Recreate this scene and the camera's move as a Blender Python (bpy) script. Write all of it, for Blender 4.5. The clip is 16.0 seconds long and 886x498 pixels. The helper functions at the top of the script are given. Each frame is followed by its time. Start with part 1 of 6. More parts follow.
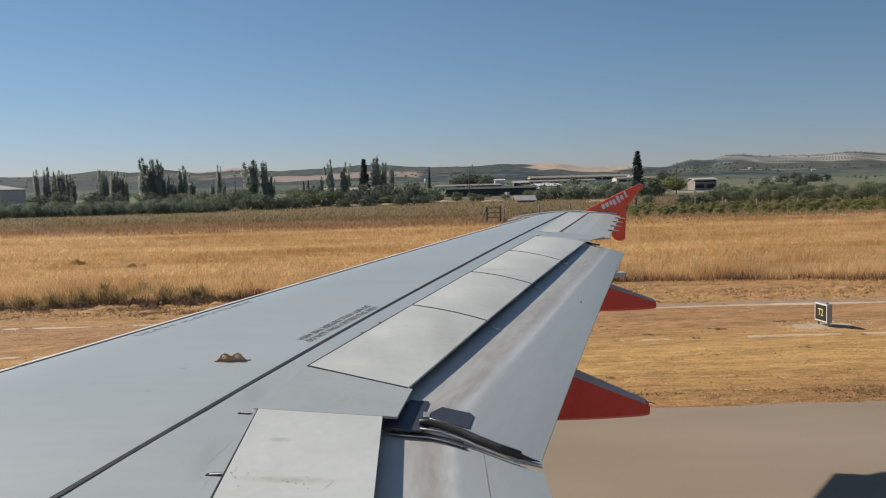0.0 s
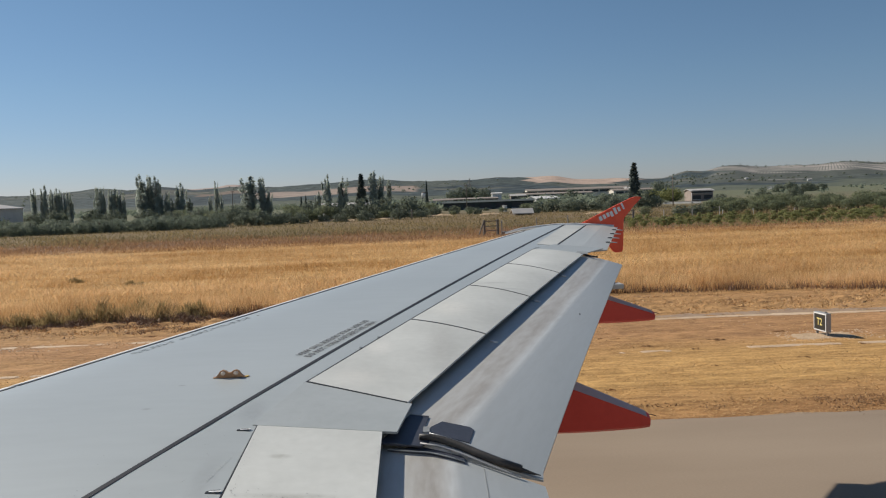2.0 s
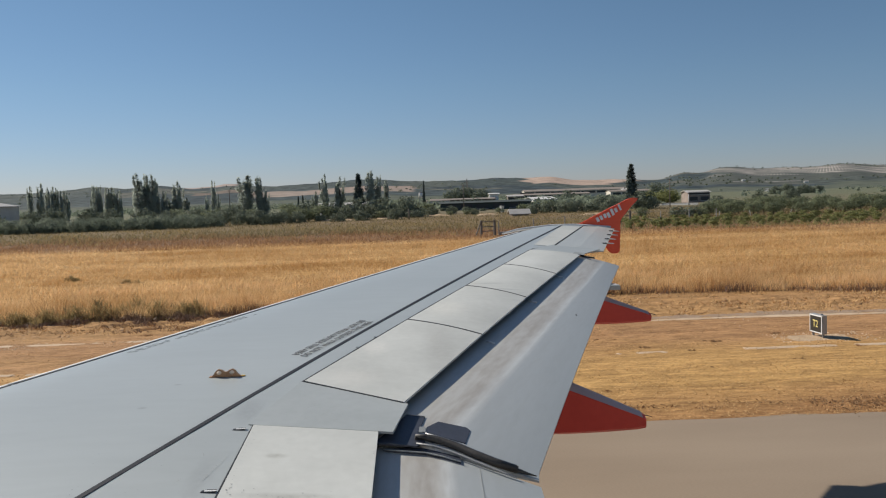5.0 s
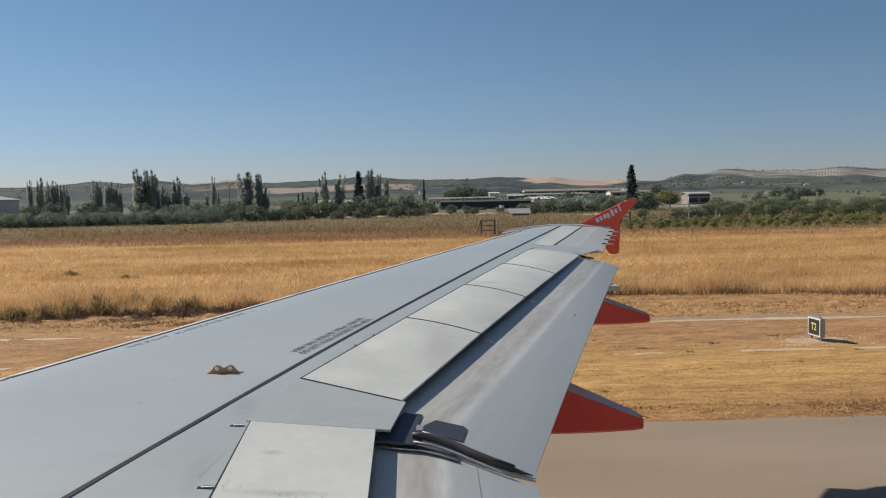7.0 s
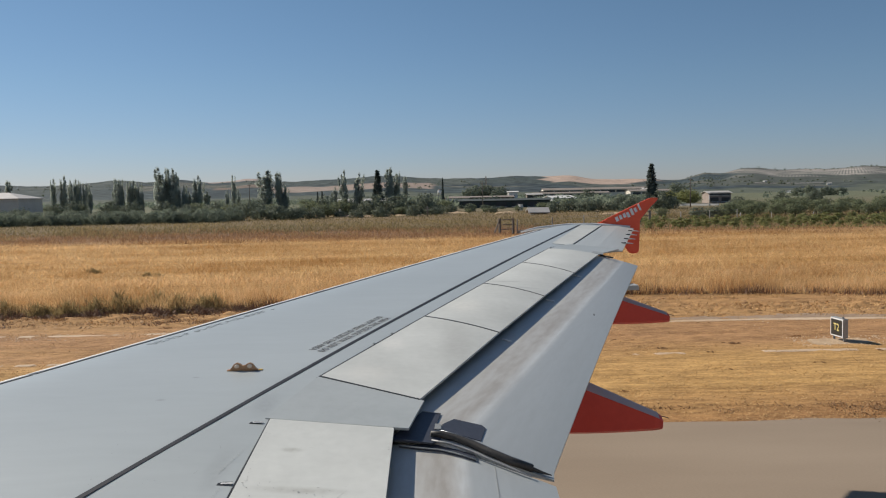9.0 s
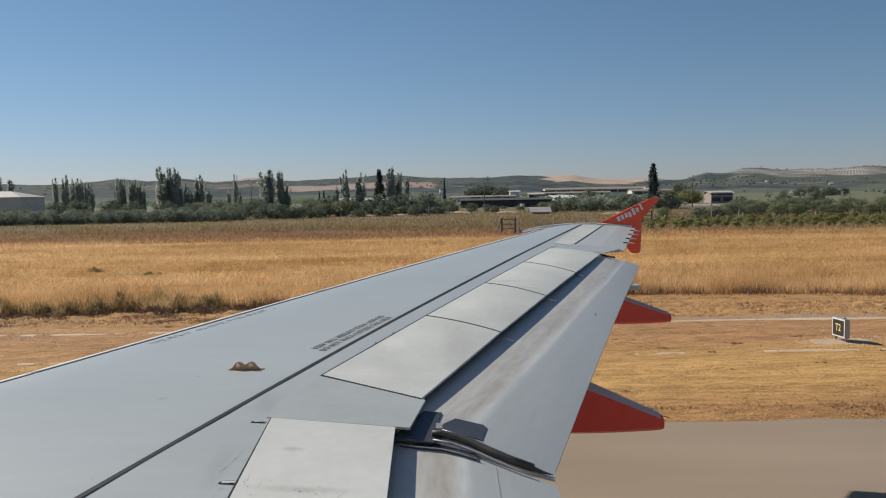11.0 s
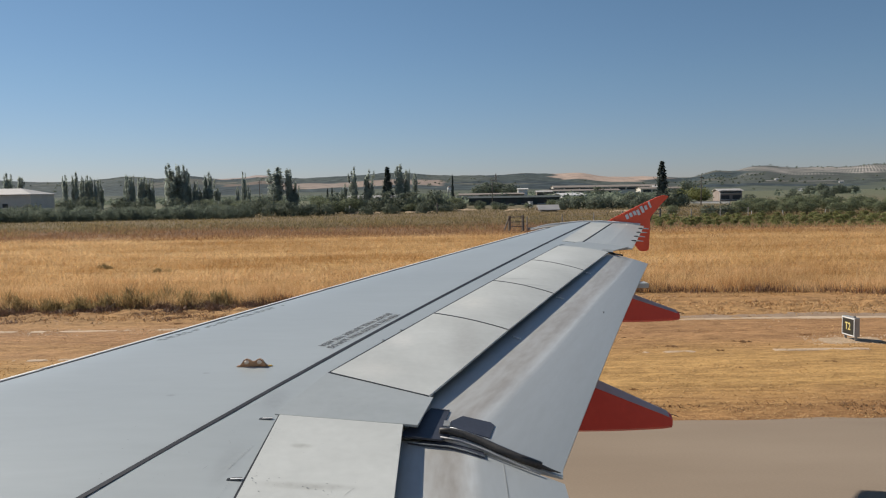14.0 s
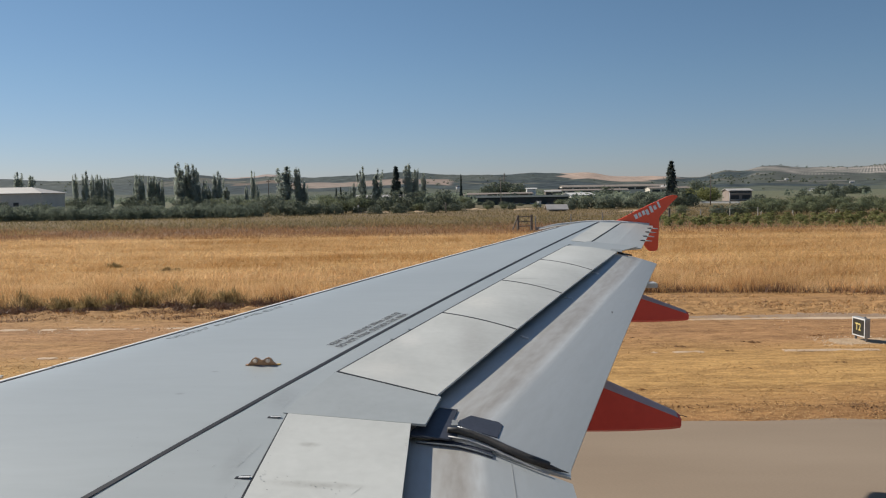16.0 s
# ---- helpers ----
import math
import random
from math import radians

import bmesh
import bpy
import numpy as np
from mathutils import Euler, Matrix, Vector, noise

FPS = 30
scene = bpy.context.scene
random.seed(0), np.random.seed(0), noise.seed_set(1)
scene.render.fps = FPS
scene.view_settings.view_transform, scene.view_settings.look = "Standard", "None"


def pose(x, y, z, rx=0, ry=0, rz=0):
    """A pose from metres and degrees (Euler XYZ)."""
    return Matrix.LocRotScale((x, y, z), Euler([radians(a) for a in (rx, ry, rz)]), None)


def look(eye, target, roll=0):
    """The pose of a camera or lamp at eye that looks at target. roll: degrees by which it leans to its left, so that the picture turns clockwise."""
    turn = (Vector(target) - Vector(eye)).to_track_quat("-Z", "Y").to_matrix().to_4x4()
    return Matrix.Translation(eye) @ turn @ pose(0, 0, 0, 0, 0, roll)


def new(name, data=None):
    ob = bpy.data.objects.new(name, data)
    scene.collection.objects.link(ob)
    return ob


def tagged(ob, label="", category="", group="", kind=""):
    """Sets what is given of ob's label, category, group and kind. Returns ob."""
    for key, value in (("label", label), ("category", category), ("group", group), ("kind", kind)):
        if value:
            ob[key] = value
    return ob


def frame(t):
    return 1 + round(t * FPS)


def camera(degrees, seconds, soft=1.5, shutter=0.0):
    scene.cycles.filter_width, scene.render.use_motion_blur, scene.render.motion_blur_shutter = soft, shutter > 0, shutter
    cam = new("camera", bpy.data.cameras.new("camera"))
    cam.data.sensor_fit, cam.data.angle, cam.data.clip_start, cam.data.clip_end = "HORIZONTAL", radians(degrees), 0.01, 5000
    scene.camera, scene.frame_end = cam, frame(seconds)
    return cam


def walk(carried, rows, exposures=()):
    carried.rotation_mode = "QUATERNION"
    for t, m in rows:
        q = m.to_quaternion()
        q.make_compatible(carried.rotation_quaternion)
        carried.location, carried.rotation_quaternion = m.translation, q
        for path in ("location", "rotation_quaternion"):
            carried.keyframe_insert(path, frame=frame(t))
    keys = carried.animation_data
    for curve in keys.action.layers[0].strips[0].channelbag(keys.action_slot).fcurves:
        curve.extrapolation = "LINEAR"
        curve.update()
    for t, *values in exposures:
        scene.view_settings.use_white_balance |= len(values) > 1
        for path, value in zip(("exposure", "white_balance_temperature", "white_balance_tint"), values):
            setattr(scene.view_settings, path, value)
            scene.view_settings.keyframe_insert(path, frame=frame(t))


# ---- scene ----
# The eye looks out of the starboard cabin window: x points aft, y outboard, z up.
EYE = (0.0, 0.0, 4.5)
PATH = [  # seconds, pitch, roll, yaw
    (0.0, -4.69, 1.47, -1.02), (0.5, -4.64, 1.65, -1.19), (1.0, -4.54, 1.71, -1.32), (1.5, -4.37, 2.00, -1.17),
    (2.0, -3.72, 2.13, -1.21), (2.5, -3.60, 2.09, -1.41), (3.0, -3.64, 2.16, -1.64), (3.5, -3.59, 2.02, -1.82),
    (4.0, -3.66, 1.96, -1.95), (4.5, -3.70, 1.93, -1.84), (5.0, -3.71, 1.84, -1.41), (5.3, -3.72, 1.75, -1.2),
    (6.3, -3.77, 1.4, -1.2), (7.3, -3.82, 1.09, -1.42), (7.5, -3.83, 1.07, -1.40), (8.0, -3.88, 1.09, -1.29),
    (8.5, -3.86, 1.15, -0.21), (8.8, -3.86, 1.12, -0.05), (9.8, -3.88, 1.06, -0.55), (10.8, -3.9, 1.02, -1.02), (10.9, -3.9, 1.02, -0.5),
    (11.0, -3.90, 1.01, 0.04), (11.5, -3.87, 0.97, 0.22), (12.0, -3.94, 0.99, 0.03), (12.5, -3.99, 0.92, 0.0),
    (13.0, -4.08, 0.95, 0.28), (13.5, -4.05, 1.05, 0.75), (14.0, -4.06, 0.95, 0.61), (14.5, -4.06, 0.91, 0.30),
    (15.0, -4.08, 0.88, 0.56), (15.5, -4.08, 0.90, 1.28), (16.0, -4.09, 0.86, 1.21)]
cam = camera(57.3, 16.0, 1.15)
walk(cam, [(t, pose(*EYE, 90 + p, r, w)) for t, p, r, w in PATH])

# ---- light ----
SUN_FROM = Vector((-0.82, 0.57, 0.0)).normalized()
SUN_UP = radians(36.0)
world = bpy.data.worlds.new("sky")
scene.world = world
world.use_nodes = True
wn = world.node_tree.nodes
sky = wn.new("ShaderNodeTexSky")
sky.sky_type = "NISHITA"
sky.sun_disc = False
sky.sun_elevation = SUN_UP
sky.sun_rotation = math.atan2(SUN_FROM.x, SUN_FROM.y)
sky.air_density, sky.dust_density, sky.ozone_density, sky.altitude = 1.0, 0.1, 4.0, 300
tint = wn.new("ShaderNodeMix")
tint.data_type, tint.blend_type = "RGBA", "MULTIPLY"
tint.inputs[0].default_value = 1.0
haze = wn.new("ShaderNodeValToRGB")  # thin blue-grey haze towards the horizon
for i, (p, c) in enumerate([(0.0, (0.77, 0.785, 1.03)), (0.13, (0.87, 0.92, 0.985)), (0.26, (0.92, 0.985, 0.975))]):
    e = haze.color_ramp.elements[i] if i < 2 else haze.color_ramp.elements.new(p)
    e.position, e.color = p, (*c, 1.0)
height = wn.new("ShaderNodeSeparateXYZ")
world.node_tree.links.new(wn.new("ShaderNodeTexCoord").outputs["Generated"], height.inputs[0])
world.node_tree.links.new(height.outputs[2], haze.inputs[0])
world.node_tree.links.new(haze.outputs[0], tint.inputs[7])
world.node_tree.links.new(sky.outputs[0], tint.inputs[6])
world.node_tree.links.new(tint.outputs[2], wn["Background"].inputs[0])
wn["Background"].inputs[1].default_value = 0.069
sun = new("sun", bpy.data.lights.new("sun", "SUN"))
sun.data.energy, sun.data.angle, sun.data.color = 5.2, radians(0.53), (1.0, 0.93, 0.82)
sun.matrix_world = look((0, 0, 60), Vector((0, 0, 60)) - (SUN_FROM * math.cos(SUN_UP) + Vector((0, 0, math.sin(SUN_UP)))))
scene.view_settings.exposure = 0.0


# ---- materials ----
def rgba(c):
    return (*c, 1.0)


def surface(name, dark, light, scale=4.0, rough=0.7, metal=0.0, fine=40.0, fine_mix=0.35, bump=0.15, depth=0.02,
            stretch=(1, 1, 1), vary="", vary_mix=0.3, coords="Position", spec=0.5, tight=0.2, turn=0.0):
    """Two scales of noise between two colours, a fine relief, and a change from piece to piece."""
    m = bpy.data.materials.new(name)
    m.use_nodes = True
    n, l = m.node_tree.nodes, m.node_tree.links
    bsdf = n["Principled BSDF"]
    if coords == "Position":
        src = n.new("ShaderNodeNewGeometry").outputs["Position"]
    else:
        src = n.new("ShaderNodeTexCoord").outputs["Object"]
    mp = n.new("ShaderNodeMapping")
    mp.vector_type = "TEXTURE"
    mp.inputs["Scale"].default_value = [1 / k for k in stretch]
    mp.inputs["Rotation"].default_value = (0, 0, radians(turn))
    l.new(src, mp.inputs[0])
    a, b = n.new("ShaderNodeTexNoise"), n.new("ShaderNodeTexNoise")
    a.inputs["Scale"].default_value, a.inputs["Detail"].default_value = scale, 5
    b.inputs["Scale"].default_value, b.inputs["Detail"].default_value = fine, 3
    l.new(mp.outputs[0], a.inputs[0])
    l.new(mp.outputs[0], b.inputs[0])
    mix = n.new("ShaderNodeMix")
    mix.inputs[0].default_value = fine_mix
    l.new(a.outputs[0], mix.inputs[2])
    l.new(b.outputs[0], mix.inputs[3])
    fac = mix.outputs[0]
    if vary:
        if vary == "island":
            r = n.new("ShaderNodeNewGeometry").outputs["Random Per Island"]
        else:
            r = n.new("ShaderNodeObjectInfo").outputs["Random"]
        mv = n.new("ShaderNodeMix")
        mv.inputs[0].default_value = vary_mix
        l.new(fac, mv.inputs[2])
        l.new(r, mv.inputs[3])
        fac = mv.outputs[0]
    ramp = n.new("ShaderNodeValToRGB")
    ramp.color_ramp.elements[0].position, ramp.color_ramp.elements[1].position = 0.5 - tight, 0.5 + tight
    ramp.color_ramp.elements[0].color, ramp.color_ramp.elements[1].color = rgba(dark), rgba(light)
    l.new(fac, ramp.inputs[0])
    l.new(ramp.outputs[0], bsdf.inputs["Base Color"])
    bsdf.inputs["Roughness"].default_value = rough
    bsdf.inputs["Metallic"].default_value = metal
    bsdf.inputs["Specular IOR Level"].default_value = spec
    if bump:
        bp = n.new("ShaderNodeBump")
        bp.inputs["Strength"].default_value, bp.inputs["Distance"].default_value = bump, depth
        l.new(mix.outputs[0], bp.inputs["Height"])
        l.new(bp.outputs[0], bsdf.inputs["Normal"])
    return m


def leaf_material(name, dark, light, scale=0.6, vary_mix=0.35, thin=0.35, tight=0.2, stretch=(1, 1, 1), fine=3.0, fine_mix=0.3):
    """Leaves that let some of the light through."""
    m = surface(name, dark, light, scale=scale, rough=0.65, fine=fine, fine_mix=fine_mix, bump=0, vary="island", vary_mix=vary_mix, spec=0.1, tight=tight, stretch=stretch)
    n, l = m.node_tree.nodes, m.node_tree.links
    ramp = [k for k in n if k.bl_idname == "ShaderNodeValToRGB"][0]
    tr, mix = n.new("ShaderNodeBsdfTranslucent"), n.new("ShaderNodeMixShader")
    mix.inputs[0].default_value = thin
    l.new(ramp.outputs[0], tr.inputs[0])
    l.new(n["Principled BSDF"].outputs[0], mix.inputs[1])
    l.new(tr.outputs[0], mix.inputs[2])
    l.new(mix.outputs[0], n["Material Output"].inputs[0])
    return m


def field_material(name, bands):
    """Ground whose cover changes with the distance from the taxiway; the edges of the strips wander."""
    m = bpy.data.materials.new(name)
    m.use_nodes = True
    n, l = m.node_tree.nodes, m.node_tree.links
    bsdf = n["Principled BSDF"]
    pos = n.new("ShaderNodeNewGeometry").outputs["Position"]
    sep = n.new("ShaderNodeSeparateXYZ")
    l.new(pos, sep.inputs[0])

    def noise_tex(scale, detail, stretch=(1, 1, 1)):
        mp = n.new("ShaderNodeMapping")
        mp.inputs["Scale"].default_value = stretch
        l.new(pos, mp.inputs[0])
        t = n.new("ShaderNodeTexNoise")
        t.inputs["Scale"].default_value, t.inputs["Detail"].default_value = scale, detail
        l.new(mp.outputs[0], t.inputs[0])
        return t.outputs[0]

    def maths(op, a, b):
        k = n.new("ShaderNodeMath")
        k.operation = op
        for i, v in enumerate((a, b)):
            if isinstance(v, (int, float)):
                k.inputs[i].default_value = v
            else:
                l.new(v, k.inputs[i])
        return k.outputs[0]

    lg = maths("LOGARITHM", maths("MAXIMUM", sep.outputs[1], 4.0), 2.0)
    wob = maths("MULTIPLY", maths("SUBTRACT", noise_tex(0.12, 7, (0.5, 1.5, 1)), 0.5), 0.55)
    fac = maths("DIVIDE", maths("SUBTRACT", maths("ADD", lg, wob), 3.5), 6.5)
    ramp = n.new("ShaderNodeValToRGB")
    el = ramp.color_ramp.elements
    for i, (dist, c) in enumerate(bands):
        p = (math.log2(dist) - 3.5) / 6.5
        e = el[i] if i < 2 else el.new(p)
        e.position, e.color = p, rgba(c)
    l.new(fac, ramp.inputs[0])
    mottle = n.new("ShaderNodeMix")
    mottle.data_type, mottle.blend_type = "RGBA", "MULTIPLY"
    mottle.inputs[0].default_value = 0.69
    r2 = n.new("ShaderNodeValToRGB")
    r2.color_ramp.elements[0].position, r2.color_ramp.elements[1].position = 0.4, 0.61
    r2.color_ramp.elements[0].color, r2.color_ramp.elements[1].color = (0.4, 0.355, 0.315, 1), (1.3, 1.28, 1.24, 1)
    mx = n.new("ShaderNodeMix")
    mx.inputs[0].default_value = 0.5
    l.new(noise_tex(0.9, 8, (0.26, 1.5, 1)), mx.inputs[2])
    l.new(noise_tex(16.0, 5, (0.8, 1.1, 1)), mx.inputs[3])
    mx2 = n.new("ShaderNodeMix")
    mx2.inputs[0].default_value = 0.38
    l.new(mx.outputs[0], mx2.inputs[2])
    l.new(noise_tex(4.2, 7, (0.35, 1.4, 1)), mx2.inputs[3])
    l.new(mx2.outputs[0], r2.inputs[0])
    l.new(ramp.outputs[0], mottle.inputs[6])
    l.new(r2.outputs[0], mottle.inputs[7])
    l.new(mottle.outputs[2], bsdf.inputs["Base Color"])
    bsdf.inputs["Roughness"].default_value = 0.95
    bsdf.inputs["Specular IOR Level"].default_value = 0.15
    bp = n.new("ShaderNodeBump")
    bp.inputs["Strength"].default_value, bp.inputs["Distance"].default_value = 0.45, 0.08
    l.new(mx.outputs[0], bp.inputs["Height"])
    l.new(bp.outputs[0], bsdf.inputs["Normal"])
    return m


def hill_material(name):
    """Scrub and ploughed fields on the hills, in patches; distant haze is put into the blue-grey of the scrub."""
    m = bpy.data.materials.new(name)
    m.use_nodes = True
    n, l = m.node_tree.nodes, m.node_tree.links
    bsdf = n["Principled BSDF"]
    pos = n.new("ShaderNodeNewGeometry").outputs["Position"]
    mp = n.new("ShaderNodeMapping")
    mp.inputs["Scale"].default_value = (1.0, 0.45, 1.0)
    l.new(pos, mp.inputs[0])
    warp = n.new("ShaderNodeTexNoise")
    warp.inputs["Scale"].default_value, warp.inputs["Detail"].default_value = 0.004, 4
    l.new(mp.outputs[0], warp.inputs[0])
    va = n.new("ShaderNodeVectorMath")
    va.operation = "MULTIPLY_ADD"
    va.inputs[1].default_value = (160, 160, 0)
    l.new(warp.outputs["Color"], va.inputs[0])
    l.new(mp.outputs[0], va.inputs[2])
    vor = n.new("ShaderNodeTexVoronoi")
    vor.inputs["Scale"].default_value = 0.0065
    l.new(va.outputs[0], vor.inputs[0])
    sepc = n.new("ShaderNodeSeparateColor")
    l.new(vor.outputs["Color"], sepc.inputs[0])
    ramp = n.new("ShaderNodeValToRGB")
    ramp.color_ramp.interpolation = "CONSTANT"
    el = ramp.color_ramp.elements
    # scrub tones shifted to blue-grey, the haze of distance painted in
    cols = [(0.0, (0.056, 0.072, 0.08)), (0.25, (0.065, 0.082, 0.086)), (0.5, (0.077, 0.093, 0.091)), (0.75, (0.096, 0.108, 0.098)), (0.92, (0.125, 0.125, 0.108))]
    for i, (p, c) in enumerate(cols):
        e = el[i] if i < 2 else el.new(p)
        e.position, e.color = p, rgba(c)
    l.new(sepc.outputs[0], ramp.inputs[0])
    fine = n.new("ShaderNodeTexNoise")
    fine.inputs["Scale"].default_value, fine.inputs["Detail"].default_value = 0.05, 6
    l.new(pos, fine.inputs[0])
    r2 = n.new("ShaderNodeValToRGB")
    r2.color_ramp.elements[0].position, r2.color_ramp.elements[1].position = 0.35, 0.65
    r2.color_ramp.elements[0].color, r2.color_ramp.elements[1].color = (0.5, 0.54, 0.54, 1), (1.3, 1.28, 1.25, 1)
    l.new(fine.outputs[0], r2.inputs[0])
    mult = n.new("ShaderNodeMix")
    mult.data_type, mult.blend_type = "RGBA", "MULTIPLY"
    mult.inputs[0].default_value = 0.8
    l.new(ramp.outputs[0], mult.inputs[6])
    l.new(r2.outputs[0], mult.inputs[7])
    sep = n.new("ShaderNodeSeparateXYZ")
    l.new(pos, sep.inputs[0])
    sw = n.new("ShaderNodeSeparateColor")
    l.new(warp.outputs["Color"], sw.inputs[0])

    def maths(op, a, b):
        k = n.new("ShaderNodeMath")
        k.operation = op
        for i, v in enumerate((a, b)):
            if isinstance(v, (int, float)):
                k.inputs[i].default_value = v
            else:
                l.new(v, k.inputs[i])
        return k.outputs[0]

    def rise(v, at, soft):
        k = n.new("ShaderNodeMapRange")
        k.interpolation_type = "SMOOTHSTEP"
        k.inputs["From Min"].default_value, k.inputs["From Max"].default_value = at - soft, at + soft
        l.new(v, k.inputs["Value"])
        return k.outputs[0]

    az = maths("ADD", maths("DIVIDE", sep.outputs[0], sep.outputs[1]), maths("MULTIPLY", maths("SUBTRACT", sw.outputs[0], 0.5), 0.12))
    far = maths("ADD", sep.outputs[1], maths("MULTIPLY", maths("SUBTRACT", sw.outputs[1], 0.5), 700.0))
    colour = mult.outputs[2]
    # tree rows that run down the slope, in plots that each turn a little
    plot = n.new("ShaderNodeTexVoronoi")
    plot.inputs["Scale"].default_value = 0.0045
    l.new(va.outputs[0], plot.inputs[0])
    sp = n.new("ShaderNodeSeparateColor")
    l.new(plot.outputs["Color"], sp.inputs[0])
    mid = n.new("ShaderNodeSeparateXYZ")
    l.new(plot.outputs["Position"], mid.inputs[0])
    fall = maths("DIVIDE", maths("SUBTRACT", mid.outputs[0], 80.0), maths("DIVIDE", maths("SUBTRACT", mid.outputs[1], 80.0), 0.45))
    lean = maths("SUBTRACT", maths("MULTIPLY", maths("SUBTRACT", sp.outputs[0], 0.3), 0.1), fall)
    wave = maths("SINE", maths("MULTIPLY", maths("ADD", sep.outputs[0], maths("MULTIPLY", sep.outputs[1], lean)), 0.95), 0.0)
    dots = n.new("ShaderNodeTexNoise")
    dots.inputs["Scale"].default_value, dots.inputs["Detail"].default_value = 0.02, 7
    tall = n.new("ShaderNodeMapping")
    tall.inputs["Scale"].default_value = (1.0, 0.12, 1.0)
    l.new(pos, tall.inputs[0])
    l.new(tall.outputs[0], dots.inputs[0])
    cover = maths("ADD", maths("MULTIPLY", wave, 0.1), maths("ADD", dots.outputs[0], maths("MULTIPLY", maths("SUBTRACT", sp.outputs[1], 0.5), 0.22)))
    rr = n.new("ShaderNodeValToRGB")
    rr.color_ramp.elements[0].position, rr.color_ramp.elements[1].position = 0.42, 0.7
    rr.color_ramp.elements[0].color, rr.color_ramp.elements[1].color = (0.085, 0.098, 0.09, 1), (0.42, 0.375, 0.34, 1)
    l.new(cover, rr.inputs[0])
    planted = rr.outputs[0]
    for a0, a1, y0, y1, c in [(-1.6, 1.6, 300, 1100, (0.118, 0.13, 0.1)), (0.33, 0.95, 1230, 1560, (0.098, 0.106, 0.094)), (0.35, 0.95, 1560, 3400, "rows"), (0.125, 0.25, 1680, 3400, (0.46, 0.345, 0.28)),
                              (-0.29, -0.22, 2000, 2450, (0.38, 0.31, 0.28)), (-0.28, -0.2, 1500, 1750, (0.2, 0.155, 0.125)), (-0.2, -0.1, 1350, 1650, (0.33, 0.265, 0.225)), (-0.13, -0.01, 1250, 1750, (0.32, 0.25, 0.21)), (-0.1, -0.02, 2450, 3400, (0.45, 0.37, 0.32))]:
        inside = maths("MULTIPLY", maths("MULTIPLY", rise(az, a0, 0.006), maths("SUBTRACT", 1.0, rise(az, a1, 0.006))), maths("MULTIPLY", rise(far, y0, 30.0), maths("SUBTRACT", 1.0, rise(far, y1, 30.0))))
        k = n.new("ShaderNodeMix")
        k.data_type = "RGBA"
        l.new(inside, k.inputs[0])
        l.new(colour, k.inputs[6])
        if c == "rows":
            l.new(planted, k.inputs[7])
        else:
            k.inputs[7].default_value = rgba(c)
        colour = k.outputs[2]
    last = n.new("ShaderNodeMix")
    last.data_type, last.blend_type = "RGBA", "MULTIPLY"
    last.inputs[0].default_value = 0.6
    l.new(colour, last.inputs[6])
    l.new(r2.outputs[0], last.inputs[7])
    l.new(last.outputs[2], bsdf.inputs["Base Color"])
    bsdf.inputs["Roughness"].default_value = 0.95
    bsdf.inputs["Specular IOR Level"].default_value = 0.1
    return m


